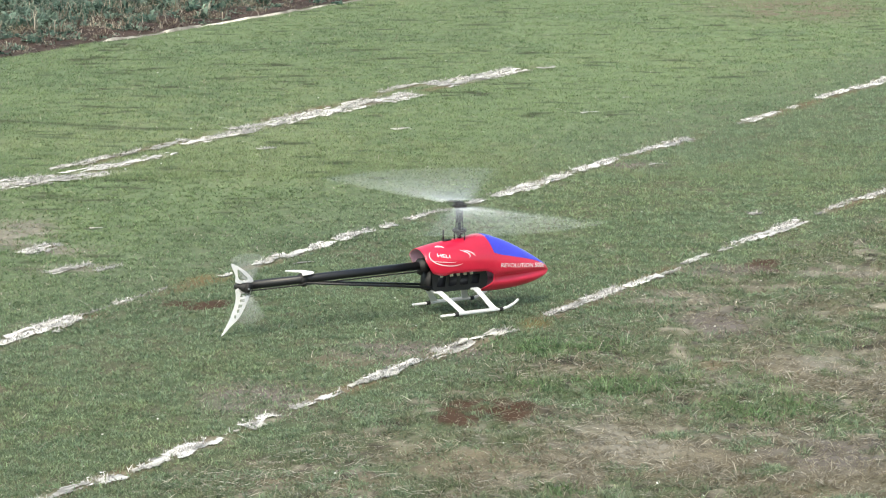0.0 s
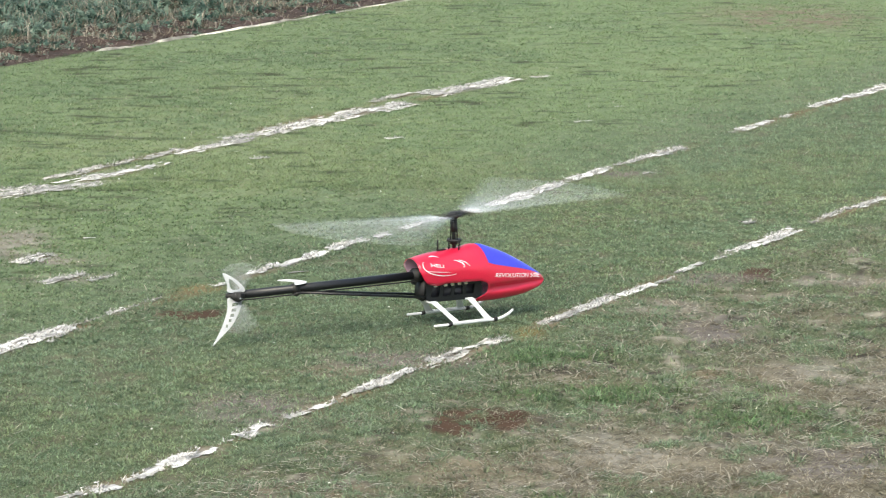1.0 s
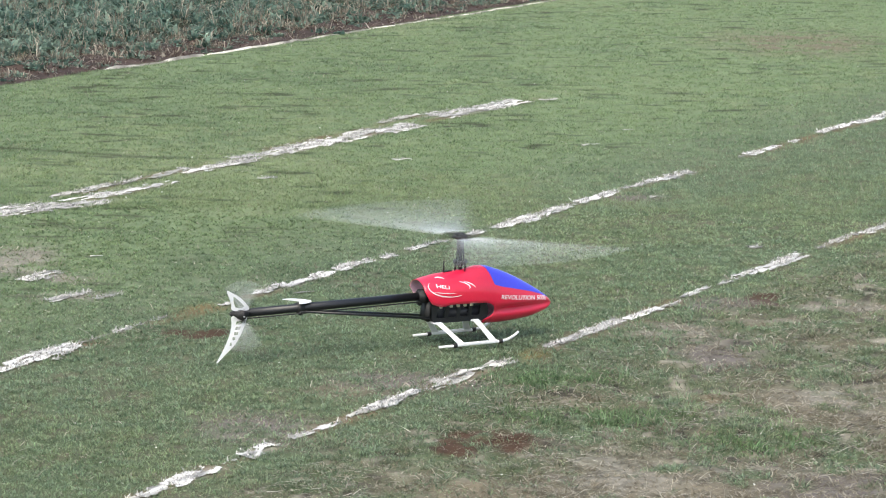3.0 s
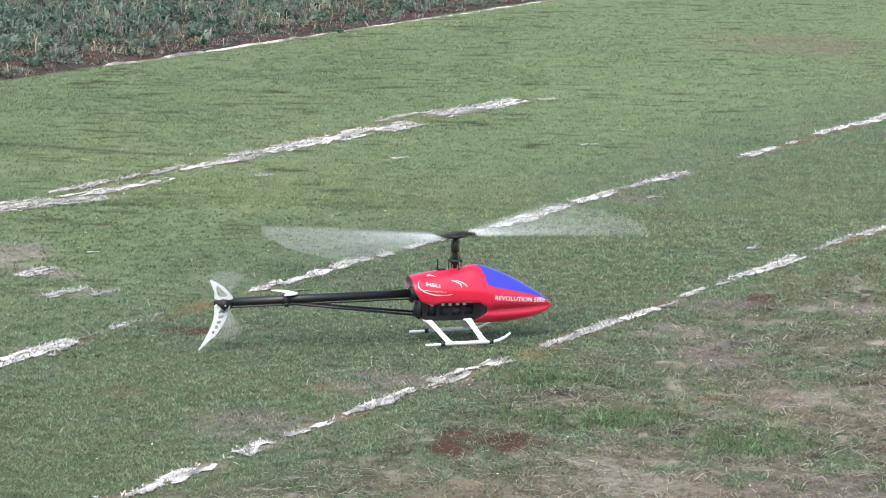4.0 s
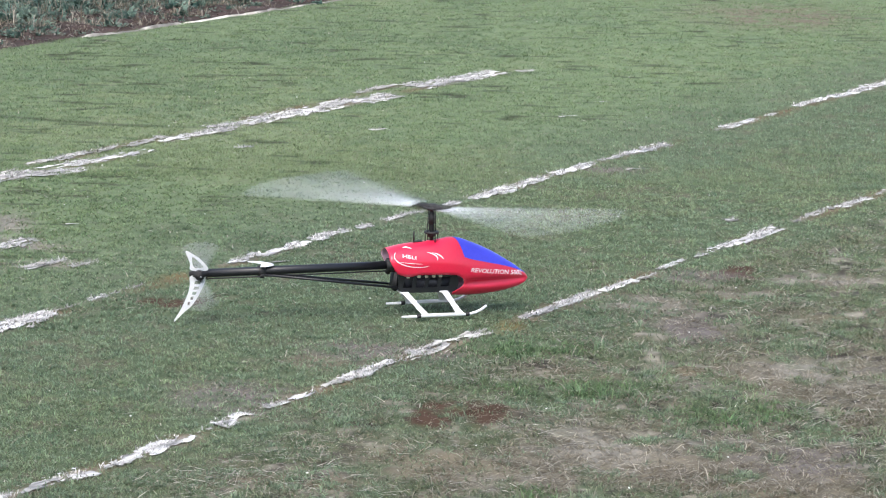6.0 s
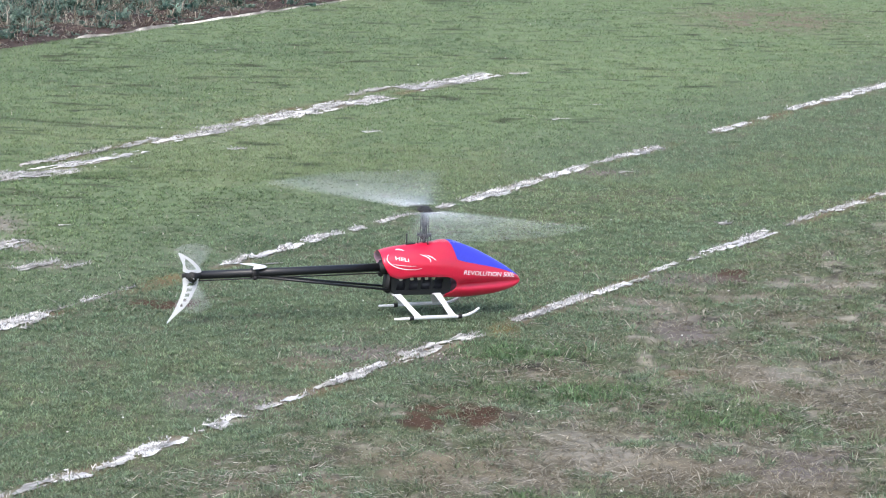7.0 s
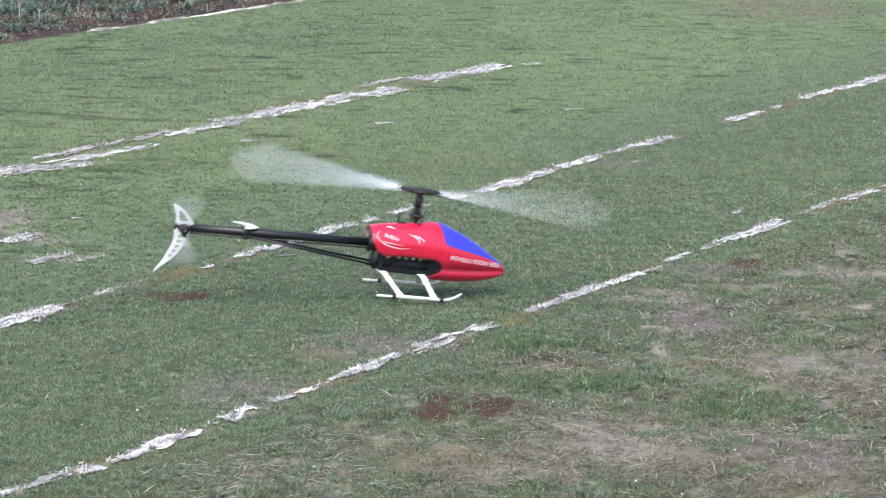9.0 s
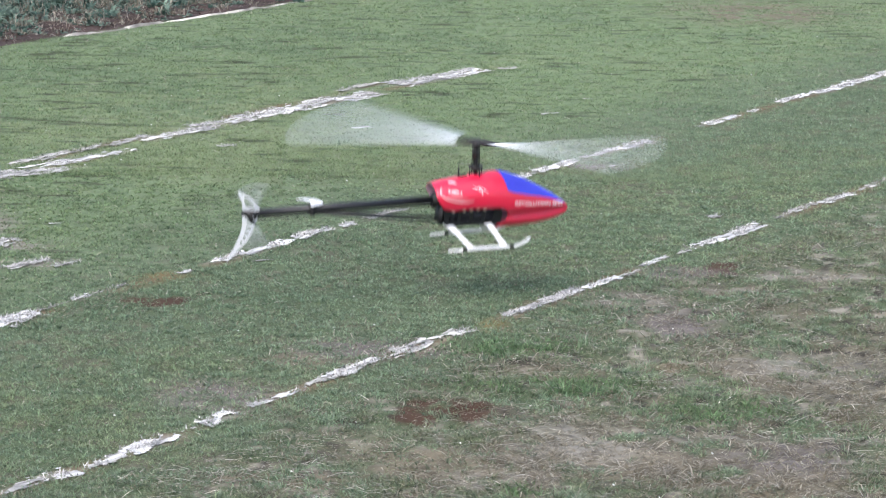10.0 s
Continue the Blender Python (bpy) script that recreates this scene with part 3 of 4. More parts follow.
# ---- the model helicopter: x forward, z up, its skids stand at z = 0 ----
def spline(xs, ys):
    """A smooth curve through the stations xs, ys."""
    xs, ys = np.array(xs, float), np.array(ys, float)
    d = np.diff(ys) / np.diff(xs)
    m = np.concatenate([[d[0]], np.where(d[1:] * d[:-1] > 0, 2 * d[1:] * d[:-1] / (d[1:] + d[:-1] + 1e-12), 0), [d[-1]]])

    def at(x):
        x = min(max(x, xs[0]), xs[-1])
        i = min(max(int(np.searchsorted(xs, x)) - 1, 0), len(xs) - 2)
        h = xs[i + 1] - xs[i]
        t = (x - xs[i]) / h
        return float((1 + 2 * t) * (1 - t) ** 2 * ys[i] + t * (1 - t) ** 2 * h * m[i] + t * t * (3 - 2 * t) * ys[i + 1] + t * t * (t - 1) * h * m[i + 1])
    return at


NOSE = 0.254
Z_TOP = spline([-0.118, -0.10, -0.08, -0.02, 0.02, 0.042, 0.062, 0.10, 0.14, 0.19, 0.225, 0.247, NOSE], [0.163, 0.168, 0.172, 0.179, 0.183, 0.187, 0.186, 0.1735, 0.156, 0.128, 0.105, 0.087, 0.076])
Z_LOW = spline([-0.118, 0.0, 0.07, 0.12, 0.16, 0.19, 0.23, 0.247, NOSE], [0.062, 0.046, 0.040, 0.038, 0.041, 0.046, 0.057, 0.066, 0.076])
Z_MID = spline([-0.118, 0.0, 0.10, 0.20, NOSE], [0.134, 0.128, 0.108, 0.088, 0.076])
HALF = spline([-0.118, -0.09, -0.04, 0.02, 0.07, 0.11, 0.15, 0.19, 0.225, 0.245, NOSE], [0.048, 0.050, 0.051, 0.052, 0.050, 0.046, 0.039, 0.029, 0.018, 0.009, 0.0005])
Z_CUT = spline([-0.118, -0.112, -0.097, -0.068, -0.04, 0.045, 0.062, 0.072, 0.0785, 0.12, NOSE], [0.140, 0.128, 0.106, 0.098, 0.102, 0.100, 0.096, 0.088, 0.076, 0.075, 0.0755])
CUT_END, POWER, CROWN = 0.0785, 2.25, 1.85


def skin(x, angle):
    """A point of the canopy: angle 0 at the top, positive towards the right-hand side."""
    up, low, mid, half = Z_TOP(x), Z_LOW(x), Z_MID(x), HALF(x)
    c, s = math.cos(angle), math.sin(angle)
    p = CROWN if c > 0 else POWER
    z = mid + (up - mid if c > 0 else mid - low) * math.copysign(abs(c) ** (2 / p), c)
    crease = 1 - 0.40 * math.exp(-((z - 0.0765) / 0.0075) ** 2) * min(max((x - 0.06) / 0.04, 0), 1)
    tuck = 0.030 * min(max((0.082 - z) / 0.03, 0), 1) ** 2 * min(max((0.19 - x) / 0.1, 0), 1)
    return Vector((x - tuck, -half * crease * math.copysign(abs(s) ** (2 / p), s), z))


def on_side(x, z, lift=0.0006):
    """A point just over the canopy's right-hand side at x and height z."""
    mid = Z_MID(x)
    k = (z - mid) / (Z_TOP(x) - mid) if z > mid else (z - mid) / (mid - Z_LOW(x) + 1e-6)
    k = min(max(k, -0.999), 0.999)
    a = math.acos(math.copysign(abs(k) ** ((CROWN if k > 0 else POWER) / 2), k))
    p = skin(x, a)
    n = (skin(x + 0.002, a) - p).cross(skin(x, a + 0.02) - p).normalized()
    if n.y > 0:
        n = -n
    return p + n * lift


def canopy(parent):
    bm, rings = bmesh.new(), []
    stations = [-0.118 + (CUT_END + 0.118) * k / 30 for k in range(31)]
    stations += [CUT_END + (NOSE - CUT_END) * math.sin(math.pi / 2 * k / 34) for k in range(1, 35)]
    for x in stations:
        k = (Z_CUT(x) - Z_MID(x)) / ((Z_TOP(x) - Z_MID(x)) if Z_CUT(x) > Z_MID(x) else (Z_MID(x) - Z_LOW(x)) + 1e-6)
        k = min(max(k, -0.98), 0.98)
        hem = math.acos(math.copysign(abs(k) ** ((CROWN if k > 0 else POWER) / 2), k))
        angles = [hem * j / 18 for j in range(19)] + [hem + (math.pi - hem) * j / 10 for j in range(1, 11)]
        rings.append([bm.verts.new(skin(x, a)) for a in [-a for a in angles[:0:-1]] + angles])
    for x, a, b in zip(stations, rings, rings[1:]):
        for j in range(56):
            if x >= CUT_END - 0.0001 or 10 <= j < 46:
                bm.faces.new((a[j], a[j + 1], b[j + 1], b[j]))
    bmesh.ops.delete(bm, geom=[v for v in bm.verts if not v.link_faces], context="VERTS")
    bmesh.ops.remove_doubles(bm, verts=bm.verts, dist=0.00015)
    ob = part("canopy", bm, [RED, LINER], parent, "glossy red canopy with a blue windscreen panel and white lettering")
    thick = ob.modifiers.new("shell", "SOLIDIFY")
    thick.thickness, thick.offset, thick.material_offset, thick.material_offset_rim = 0.0012, -1, 1, 0
    return ob


def windscreen(parent):
    """The blue panel over the top of the nose."""
    low = spline([0.05, 0.074, 0.128, 0.177, 0.215, 0.247], [0.174, 0.1435, 0.128, 0.1155, 0.103, 0.088])
    bm, rings = bmesh.new(), []
    for k in range(37):
        s = k / 36
        ring = []
        for j in range(-14, 15):
            f = abs(j) / 14
            x = (0.052 + 0.022 * f) * (1 - s) + 0.246 * s
            mid, edge = Z_MID(x), min(low(x), Z_TOP(x) - 0.0005)
            a = math.acos(min(max((edge - mid) / (Z_TOP(x) - mid), 0), 1) ** (CROWN / 2)) * j / 14
            p = skin(x, a)
            n = (skin(x + 0.002, a) - p).cross(skin(x, a + 0.02) - p)
            n = n.normalized() if n.length else Vector((0, 0, 1))
            ring.append(bm.verts.new(p + (n if n.z > 0 else -n) * 0.0005))
        rings.append(ring)
    for a, b in zip(rings, rings[1:]):
        for j in range(28):
            bm.faces.new((a[j], a[j + 1], b[j + 1], b[j]))
    return part("windscreen", bm, BLUE, parent, "blue windscreen panel")


def lettering(name, words, x0, x1, z0, z1, height, parent, mat, slant=0.2):
    """Words laid on the canopy's right-hand side from (x0, z0) to (x1, z1)."""
    font = bpy.data.curves.new(name, "FONT")
    font.body, font.shear, font.offset, font.resolution_u = words, slant, 0.012, 3
    holder = new(name, font)
    flat = bpy.data.meshes.new_from_object(holder.evaluated_get(bpy.context.evaluated_depsgraph_get()))
    bpy.data.objects.remove(holder)
    wide = max(v.co.x for v in flat.vertices)
    tall = max(v.co.y for v in flat.vertices)
    for v in flat.vertices:
        u = v.co.x / wide
        v.co = on_side(x0 + (x1 - x0) * u, z0 + (z1 - z0) * u + height * v.co.y / tall)
    flat.materials.append(mat)
    ob = new(name, flat)
    ob.parent = parent
    return tagged(ob, "white lettering")


def swoosh(parent, cx, cz, rx, rz, a0, a1, thick, lean=-0.12):
    """A thin white arc of the badge."""
    bm, rows = bmesh.new(), []
    for k in range(25):
        f = k / 24
        a = radians(a0 + (a1 - a0) * f)
        w = thick * math.sin(math.pi * (0.08 + 0.84 * f))
        row = []
        for r in (-0.5, 0.5):
            x = cx + (rx + w * r) * math.cos(a)
            row.append(bm.verts.new(on_side(x, cz + (rz + w * r) * math.sin(a) + lean * (x - cx))))
        rows.append(row)
    for a, b in zip(rows, rows[1:]):
        bm.faces.new((a[0], a[1], b[1], b[0]))
    return part("swoosh", bm, WHITE_INK, parent, "white badge arc")


def helicopter():
    heli = tagged(new("model_helicopter"), "red model helicopter with black boom and white skids on grass", "model helicopter")
    shell = canopy(heli)
    windscreen(shell)
    lettering("lettering", "REVOLUTION 500E", 0.090, 0.236, 0.1055, 0.0865, 0.0105, shell, WHITE_INK)
    lettering("lettering", "HELI", -0.086, -0.051, 0.1475, 0.1415, 0.0075, shell, WHITE_INK, 0.0)
    swoosh(shell, -0.056, 0.143, 0.050, 0.020, 150, 320, 0.0026)
    swoosh(shell, -0.030, 0.147, 0.034, 0.012, -20, 75, 0.0030)
    swoosh(shell, -0.016, 0.141, 0.036, 0.017, 15, 80, 0.0022)
    swoosh(shell, -0.068, 0.158, 0.020, 0.010, 60, 130, 0.0024)
    swoosh(shell, -0.066, 0.137, 0.040, 0.004, 215, 325, 0.0016)

    # chassis: two carbon side frames with ribs, floor, battery, motor and servos between them
    for side in (-1, 1):
        bm = bmesh.new()
        outline = [(-0.092, 0.128), (-0.090, 0.060), (-0.078, 0.0535), (0.050, 0.0515), (0.062, 0.058), (0.066, 0.075), (0.060, 0.100), (0.03, 0.130)]
        holes = [[(x, 0.066), (x + 0.022, 0.066), (x + 0.026, 0.090), (x + 0.004, 0.090)] for x in (-0.078, -0.046, -0.014, 0.018)]
        plate(bm, outline, side * 0.026 - 0.001, 0.002, holes)
        part("side_frame", bm, CARBON, heli, "black carbon side frame", smooth=False)
    bm = bmesh.new()
    block(bm, (-0.012, 0, 0.0555), (0.140, 0.050, 0.006), bevel=0.002)
    part("floor_plate", bm, GREY, heli)
    bm = bmesh.new()
    block(bm, (0.010, 0, 0.074), (0.100, 0.040, 0.030), bevel=0.004)
    part("battery", bm, GREY, heli, "dark wrapped battery pack")
    bm = bmesh.new()
    tube(bm, [(-0.062, 0, 0.062), (-0.062, 0, 0.10)], 0.018, 20)
    part("motor", bm, GREY, heli)
    for x in (-0.066, -0.038, -0.019, 0.000, 0.018):
        bm = bmesh.new()
        block(bm, (x, -0.029, 0.0945), (0.0085, 0.004, 0.0075), bevel=0.001)
        part("servo_lug", bm, CREAM, heli, "cream servo lug")
    bm = bmesh.new()
    block(bm, (-0.103, 0, 0.1205), (0.026, 0.036, 0.030), bevel=0.004)
    block(bm, (-0.112, 0, 0.104), (0.010, 0.018, 0.012), bevel=0.002)
    part("boom_block", bm, RUBBER, heli, "black boom clamp block")
    bm = bmesh.new()
    block(bm, (-0.094, 0, 0.082), (0.012, 0.046, 0.050), pose(0, 0, 0, 0, 6, 0), bevel=0.003)
    part("rear_brace_block", bm, RUBBER, heli)

    # tail boom, braces, stabiliser, fin and tail rotor
    bm = bmesh.new()
    tube(bm, [(-0.100, 0, 0.1205), (-0.33, 0, 0.1185), (-0.585, 0, 0.1165)], 0.0105, 24)
    part("boom", bm, CARBON, heli, "glossy black carbon tail boom")
    bm = bmesh.new()
    tube(bm, [(-0.105, -0.012, 0.1085), (-0.40, -0.010, 0.1060), (-0.575, -0.012, 0.1055)], 0.0018, 8)
    part("tail_pushrod", bm, RUBBER, heli)
    for side in (-1, 1):
        bm = bmesh.new()
        tube(bm, [(-0.092, side * 0.022, 0.067), (-0.432, side * 0.009, 0.110)], 0.0032, 10)
        part("brace_rod", bm, CARBON, heli, "thin black boom brace")
    bm = bmesh.new()
    tube(bm, [(-0.442, 0, 0.1177), (-0.424, 0, 0.1178)], 0.0135, 20)
    block(bm, (-0.433, 0, 0.107), (0.012, 0.026, 0.012), bevel=0.002)
    part("boom_clamp", bm, RUBBER, heli)
    bm = bmesh.new()
    stab = smooth_loop([(-0.402, 0.0), (-0.418, -0.016), (-0.440, -0.018), (-0.430, 0.012), (-0.444, 0.036), (-0.458, 0.050), (-0.434, 0.046), (-0.412, 0.026)])
    plate(bm, stab, 0, 0.0022)
    for v in bm.verts:
        v.co = Vector((v.co.x, v.co.z, 0.1305 + v.co.y))
    part("stabiliser", bm, WHITE_PLASTIC, heli, "white swept tail stabiliser", smooth=False)
    bm = bmesh.new()
    block(bm, (-0.588, 0, 0.1165), (0.050, 0.026, 0.024), bevel=0.007)
    tube(bm, [(-0.592, -0.026, 0.1155), (-0.592, 0.012, 0.1155)], 0.0115, 18)
    part("tail_gearbox", bm, RUBBER, heli, "black tail gearbox")
    bm = bmesh.new()
    upper = smooth_loop([(-0.624, 0.1745), (-0.607, 0.168), (-0.585, 0.152), (-0.567, 0.128), (-0.588, 0.124), (-0.612, 0.128), (-0.613, 0.145)], 4)
    gap = smooth_loop([(-0.608, 0.160), (-0.594, 0.150), (-0.580, 0.133), (-0.603, 0.134)], 3)
    plate(bm, upper, -0.008, 0.003, [gap[::-1]])
    lower = smooth_loop([(-0.612, 0.112), (-0.590, 0.112), (-0.573, 0.110), (-0.583, 0.080), (-0.603, 0.045), (-0.632, 0.018), (-0.653, 0.000), (-0.635, 0.030), (-0.619, 0.065), (-0.613, 0.090)], 4)
    slots = []
    for cx, cz, w in ((-0.594, 0.095, 0.0092), (-0.597, 0.082, 0.0082), (-0.602, 0.069, 0.0066), (-0.608, 0.057, 0.0046), (-0.616, 0.044, 0.0034)):
        slots.append([(cx - w, cz - 0.0042), (cx + w * 0.7, cz - 0.0042), (cx + w, cz + 0.0042), (cx - w * 0.7, cz + 0.0042)])
    plate(bm, lower, -0.008, 0.003, slots)
    part("tail_fin", bm, WHITE_PLASTIC, heli, "white sickle-shaped tail fin with slots", smooth=False)
    bm = bmesh.new()
    tube(bm, [(0, -0.006, 0), (0, 0.004, 0)], 0.005, 14)
    block(bm, (0, -0.002, 0), (0.010, 0.008, 0.034), bevel=0.002)
    tail = part("tail_rotor", bm, RUBBER, heli, "spinning tail rotor hub", at=pose(-0.592, -0.030, 0.1155))
    bm = bmesh.new()
    tube(bm, [(0, -0.009, 0), (0, -0.005, 0)], 0.0022, 10)
    part("hub_screw", bm, STEEL, tail, "steel hub screw")
    for turn in (0, 180):
        bm = bmesh.new()
        plate(bm, smooth_loop([(-0.004, 0.016), (0.004, 0.016), (0.007, 0.045), (0.006, 0.082), (0.002, 0.087), (-0.006, 0.083), (-0.006, 0.045)], 3), -0.0012, 0.0024)
        part("tail_blade", bm, TAIL_GREY, tail, "pale grey tail rotor blade", at=pose(0, 0, 0, 0, turn, 0) @ pose(0, 0, 0, 0, 0, 10))

    # mast, swash plate and antenna
    bm = bmesh.new()
    tube(bm, [(0, 0, 0.170), (0, 0, 0.262)], 0.0052, 16)
    tube(bm, [(0, 0, 0.222), (0, 0, 0.250)], [0.0085, 0.0072], 16)
    part("mast", bm, RUBBER, heli, "dark rotor mast")
    bm = bmesh.new()
    tube(bm, [(0, 0, 0.1975), (0, 0, 0.2025)], 0.0185, 24)
    tube(bm, [(0, 0, 0.190), (0, 0, 0.1975)], 0.010, 20)
    for a in range(0, 360, 90):
        c, s = math.cos(radians(a + 15)), math.sin(radians(a + 15))
        tube(bm, [(0.018 * c, 0.018 * s, 0.176), (0.018 * c, 0.018 * s, 0.203)], 0.0014, 8)
        tube(bm, [(0.012 * c, 0.012 * s, 0.202), (0.010 * c, 0.010 * s, 0.256)], 0.0011, 8)
    part("swash_plate", bm, RUBBER, heli, "black swash plate with linkages")
    bm = bmesh.new()
    tube(bm, [(-0.0455, 0, 0.172), (-0.0455, 0, 0.204)], 0.0022, 10)
    block(bm, (-0.036, 0, 0.1785), (0.024, 0.012, 0.003), bevel=0.001)
    part("antenna_post", bm, RUBBER, heli, "black post behind the mast")

    # main rotor: hub with grips, and two blades
    bm = bmesh.new()
    tube(bm, [(0, 0, -0.008), (0, 0, 0.008)], 0.011, 18)
    tube(bm, [(-0.060, 0, 0), (-0.020, 0, 0), (0.020, 0, 0), (0.060, 0, 0)], [0.0055, 0.0085, 0.0085, 0.0055], 14)
    block(bm, (0, 0.012, -0.002), (0.040, 0.010, 0.006), bevel=0.002)
    block(bm, (0, -0.012, -0.002), (0.040, 0.010, 0.006), bevel=0.002)
    rotor = part("main_rotor", bm, RUBBER, heli, "black rotor head", at=pose(0, 0, 0.264))
    blades = []
    for turn in (0, 180):
        bm, rings = bmesh.new(), []
        for r, lead, trail in ((0.050, 0.012, -0.016), (0.062, 0.016, -0.032), (0.080, 0.016, -0.034), (0.30, 0.016, -0.034), (0.468, 0.016, -0.034), (0.480, 0.012, -0.031), (0.485, 0.002, -0.024)):
            ring = []
            for f, h in ((0, 0), (0.12, 0.0022), (0.4, 0.0030), (1, 0.0004), (0.4, -0.0018), (0.12, -0.0016)):
                ring.append(bm.verts.new((r, lead + (trail - lead) * f, h)))
            rings.append(ring)
        for a, b in zip(rings, rings[1:]):
            for k in range(6):
                bm.faces.new((a[k], a[(k + 1) % 6], b[(k + 1) % 6], b[k]))
        bm.faces.new(rings[0])
        bm.faces.new(rings[-1][::-1])
        blades.append((part("rotor_blade", bm, BLADE_WHITE, rotor, "white main rotor blade"), turn))

    # landing gear: on each side a white U-shaped strut frame, a skid tube and its black collars
    for side in (-1, 1):
        y = side * 0.078
        bm = bmesh.new()
        for top, foot in ((-0.075, -0.032), (0.027, 0.056)):
            rows = []
            for f in (0, 0.15, 0.5, 0.85, 1):
                x, yy, z = top + (foot - top) * f, side * (0.030 + 0.048 * f ** 0.85), 0.056 - 0.049 * f
                w, t = 0.0095 - 0.002 * math.sin(math.pi * f), 0.0022
                rows.append([bm.verts.new((x + a * w, yy + b * t, z)) for a, b in ((-1, -1), (1, -1), (1, 1), (-1, 1))])
            for a, b in zip(rows, rows[1:]):
                for k in range(4):
                    bm.faces.new((a[k], a[(k + 1) % 4], b[(k + 1) % 4], b[k]))
            bm.faces.new(rows[0]), bm.faces.new(rows[-1][::-1])
        block(bm, (0.012, y, 0.0058), (0.112, 0.008, 0.0082), bevel=0.0025)
        part("strut_frame", bm, WHITE_PLASTIC, heli, "white plastic landing strut", smooth=False)
        bm = bmesh.new()
        tube(bm, [(-0.094, y, 0.004), (-0.03, y, 0.0042), (0.078, y, 0.0048), (0.096, y, 0.0085), (0.112, y, 0.0155), (0.125, y, 0.0255)], [0.0030, 0.0036, 0.0036, 0.0036, 0.0036, 0.0028], 12)
        part("skid", bm, WHITE_PLASTIC, heli, "white skid tube, upturned in front")
        for x, z in ((-0.050, 0.0044), (0.075, 0.0050)):
            bm = bmesh.new()
            tube(bm, [(x - 0.005, y, z), (x + 0.005, y, z)], 0.0055, 14)
            part("collar", bm, RUBBER, heli, "black rubber collar")
    for x in (-0.075, 0.027):
        bm = bmesh.new()
        block(bm, (x, 0, 0.0535), (0.022, 0.066, 0.005), bevel=0.0015)
        part("cross_strut", bm, WHITE_PLASTIC, heli)
    return heli, rotor, tail, blades


ground_sheet()
for key, label in (("near", "worn white seam line with brown moss in turf"), ("middle", "ragged white seam line across the grass"),
                   ("far", "broad frayed pale seam strip in the grass"), ("faded", "faded pale strip beside the frayed seam"),
                   ("torn", "torn pale strip of fabric in the grass")):
    tagged(fabric("white_line", *LINES[key]), label, "ground line", kind="structure")
folded_edge()
turf(5.2, 9.2, 46000, 12, 0.008, 1.15, False, "short mown green grass mixed with dry straw")
turf(9.2, 16.8, 88000, 10, 0.011, 1.3, True, "smooth short green grass on the far mats")
weeds()
litter()
daisies()
scraps()
HELI, ROTOR, TAIL, MAIN_BLADES = helicopter()

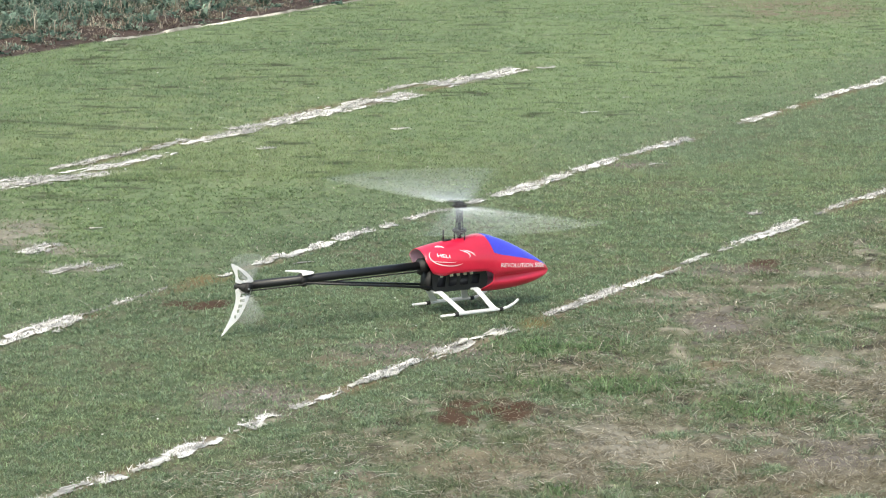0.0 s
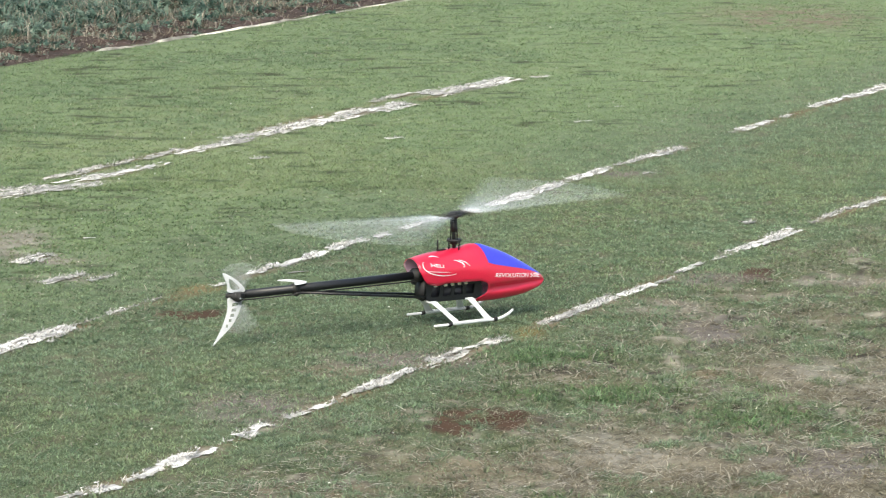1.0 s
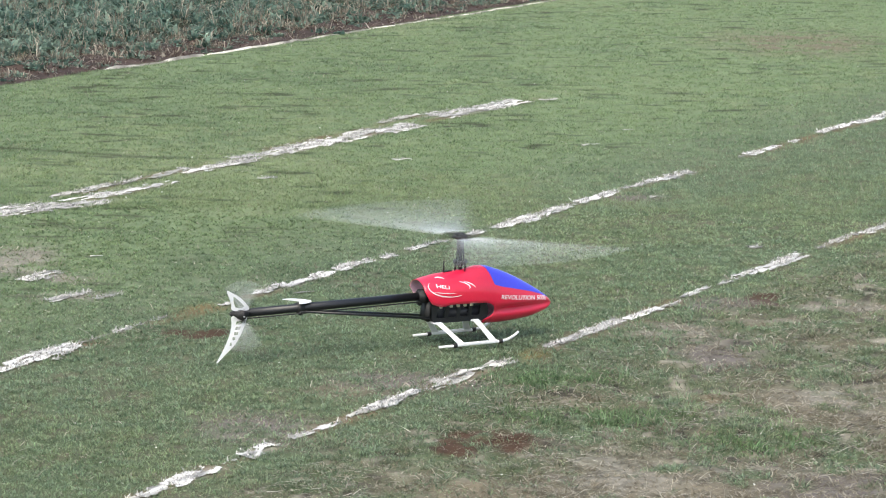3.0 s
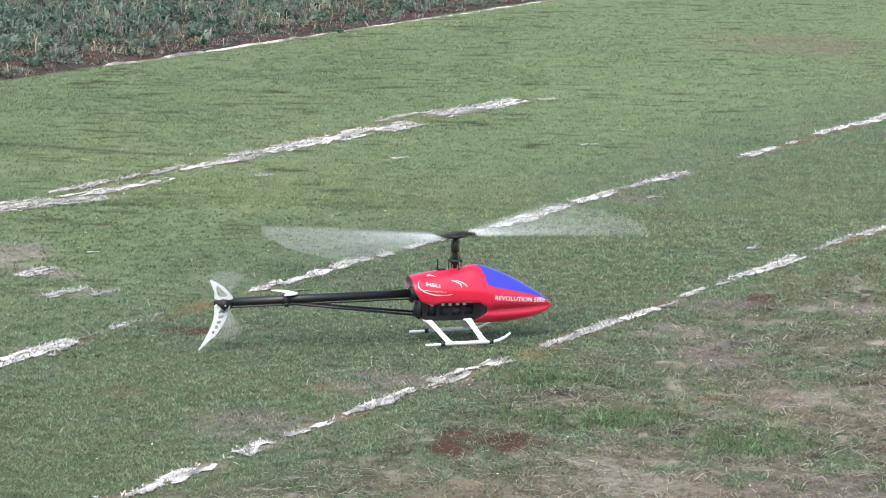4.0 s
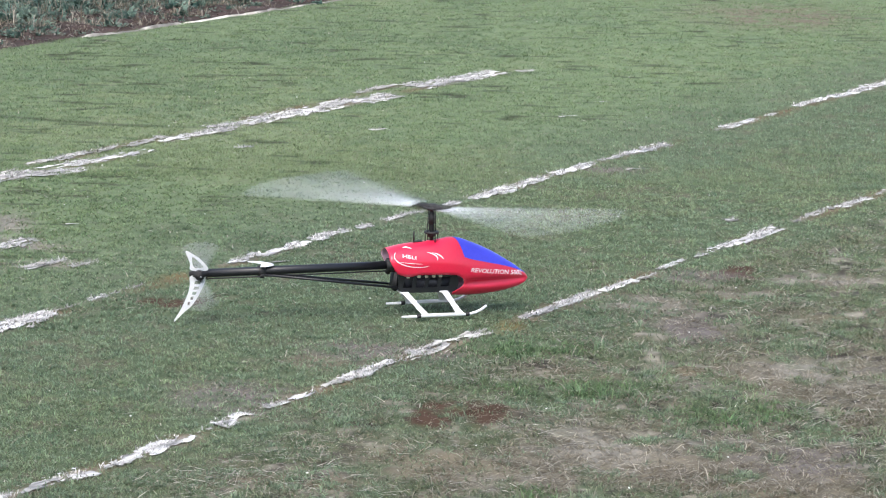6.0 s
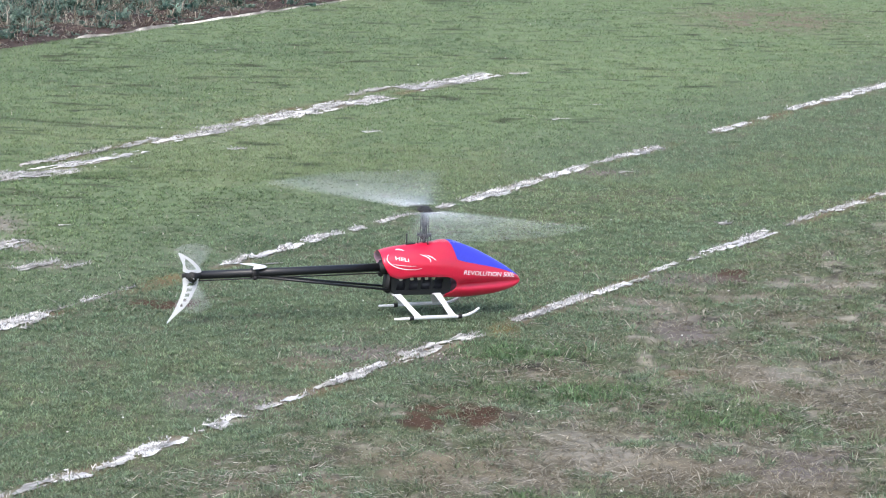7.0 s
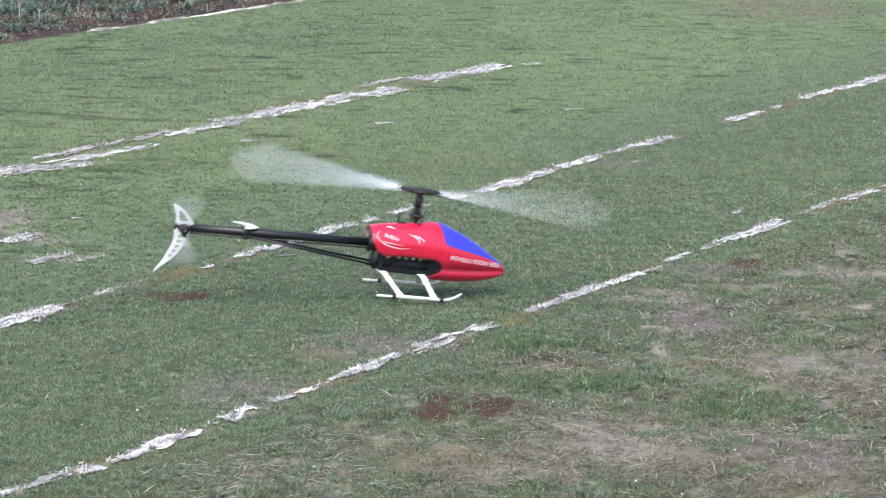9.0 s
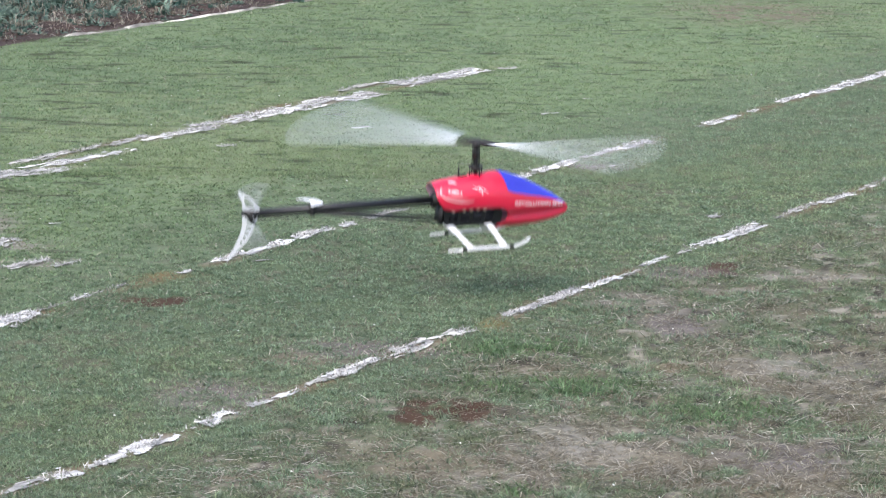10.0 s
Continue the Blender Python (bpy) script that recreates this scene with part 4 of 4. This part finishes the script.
# seconds; the place of the point under the mast; then lean, nose-down tilt and heading in degrees
FLIGHT = [
    (0, 0.0423, 7.3486, -0.0010, -0.60, -0.06, 27.29), (0.5, 0.0435, 7.3380, 0.0003, -0.55, -0.09, 26.48),
    (1, 0.0441, 7.3323, 0.0009, -0.60, -0.09, 25.95), (2, 0.0443, 7.3359, 0.0007, -0.55, 0.00, 25.90),
    (2.5, 0.0443, 7.3369, 0.0005, -0.52, 0.00, 25.66), (3, 0.0441, 7.3360, 0.0009, -0.80, -0.09, 24.83),
    (4.5, 0.0325, 7.3502, -0.0010, 0.50, 0.06, 13.31), (5, 0.0320, 7.3428, -0.0003, 0.26, 0.01, 14.15),
    (5.5, 0.0310, 7.3358, 0.0010, 0.10, 0.13, 15.03), (7, 0.0302, 7.3432, -0.0006, -0.10, 0.06, 15.30),
    (7.5, 0.0303, 7.3474, -0.0004, 0.23, 0.07, 15.10), (8, 0.0298, 7.3544, -0.0010, 0.69, -0.39, 15.10),
    (8.2, 0.0243, 7.3500, 0.0050, 1.62, -3.10, 16.40), (8.5, -0.0117, 7.3800, 0.0020, 2.87, -2.91, 16.20),
    (8.7, -0.0547, 7.3900, 0.0030, 2.40, 1.58, 17.00), (8.9, -0.0630, 7.4150, 0.0100, 2.60, 5.97, 16.30),
    (9, -0.0490, 7.4300, 0.0100, 2.80, 7.27, 15.20), (9.2, -0.0288, 7.4450, 0.0250, 4.20, 8.15, 14.70),
    (9.3, -0.0015, 7.4550, 0.0220, 4.50, 4.31, 15.30), (9.5, 0.0765, 7.4800, 0.0145, 4.60, 0.91, 15.30),
    (9.7, 0.1313, 7.4850, 0.0270, 5.50, -2.85, 15.80), (9.8, 0.1609, 7.4900, 0.0540, 5.50, -1.50, 17.00),
    (10, 0.1840, 7.5284, 0.1337, 4.80, -1.27, 17.06),
]
# seconds and the bearing of the blades, in degrees from the east, as the shutter catches them
BLADES = [
    (0, 109), (0.5, 105), (1, 52), (1.5, 62), (2, 45), (2.5, 172), (3, 120), (4.5, 76), (5, 60), (5.5, 160), (7, 118),
    (7.5, 12), (8, 162), (8.5, 28), (9, 178), (9.5, 98), (10, 158),
]


def spin_rows(rate):
    """One bearing for every thirtieth of a second: clockwise, a little faster with time, passing each known bearing."""
    heading = {t: h for t, *_, h in FLIGHT}
    heading[1.5] = 25.9
    rows, angle = [], None
    for (t0, a0), (t1, a1) in zip(BLADES, BLADES[1:]):
        a0, a1 = a0 - heading[t0], a1 - heading[t1]
        angle = a0 if angle is None else angle
        n = frame(t1) - frame(t0)
        turn = -rate(0.5 * (t0 + t1)) * n
        turn += ((a1 - angle - turn + 90) % 180) - 90
        rows += [(t0 + k / FPS, angle + turn * k / n) for k in range(n)]
        angle += turn
    return rows + [(BLADES[-1][0], angle)]


def motions():
    walk(HELI, [(t, pose(x, y, z, lean, nose, heading)) for t, x, y, z, lean, nose, heading in FLIGHT])
    walk(ROTOR, [(t, pose(0, 0, 0.264, 0, 0, a)) for t, a in spin_rows(lambda t: 70 if t < 3.2 else 79 if t < 5 else 74 if t < 7 else 82)])
    for blade, turn in MAIN_BLADES:  # the pitch of the blades, raised towards the take-off
        walk(blade, [(t, pose(0, 0, 0, 0, 0, turn) @ pose(0, 0, 0, -pitch, -1.5, 0)) for t, pitch in ((0, 2.0), (2.5, 2.0), (4.5, 3.0), (7.5, 4.5), (9, 5.5), (10, 6.0))])
    walk(TAIL, [(k / FPS, pose(-0.592, -0.030, 0.1155, 0, 84.0 * k, 0)) for k in range(301)])


motions()
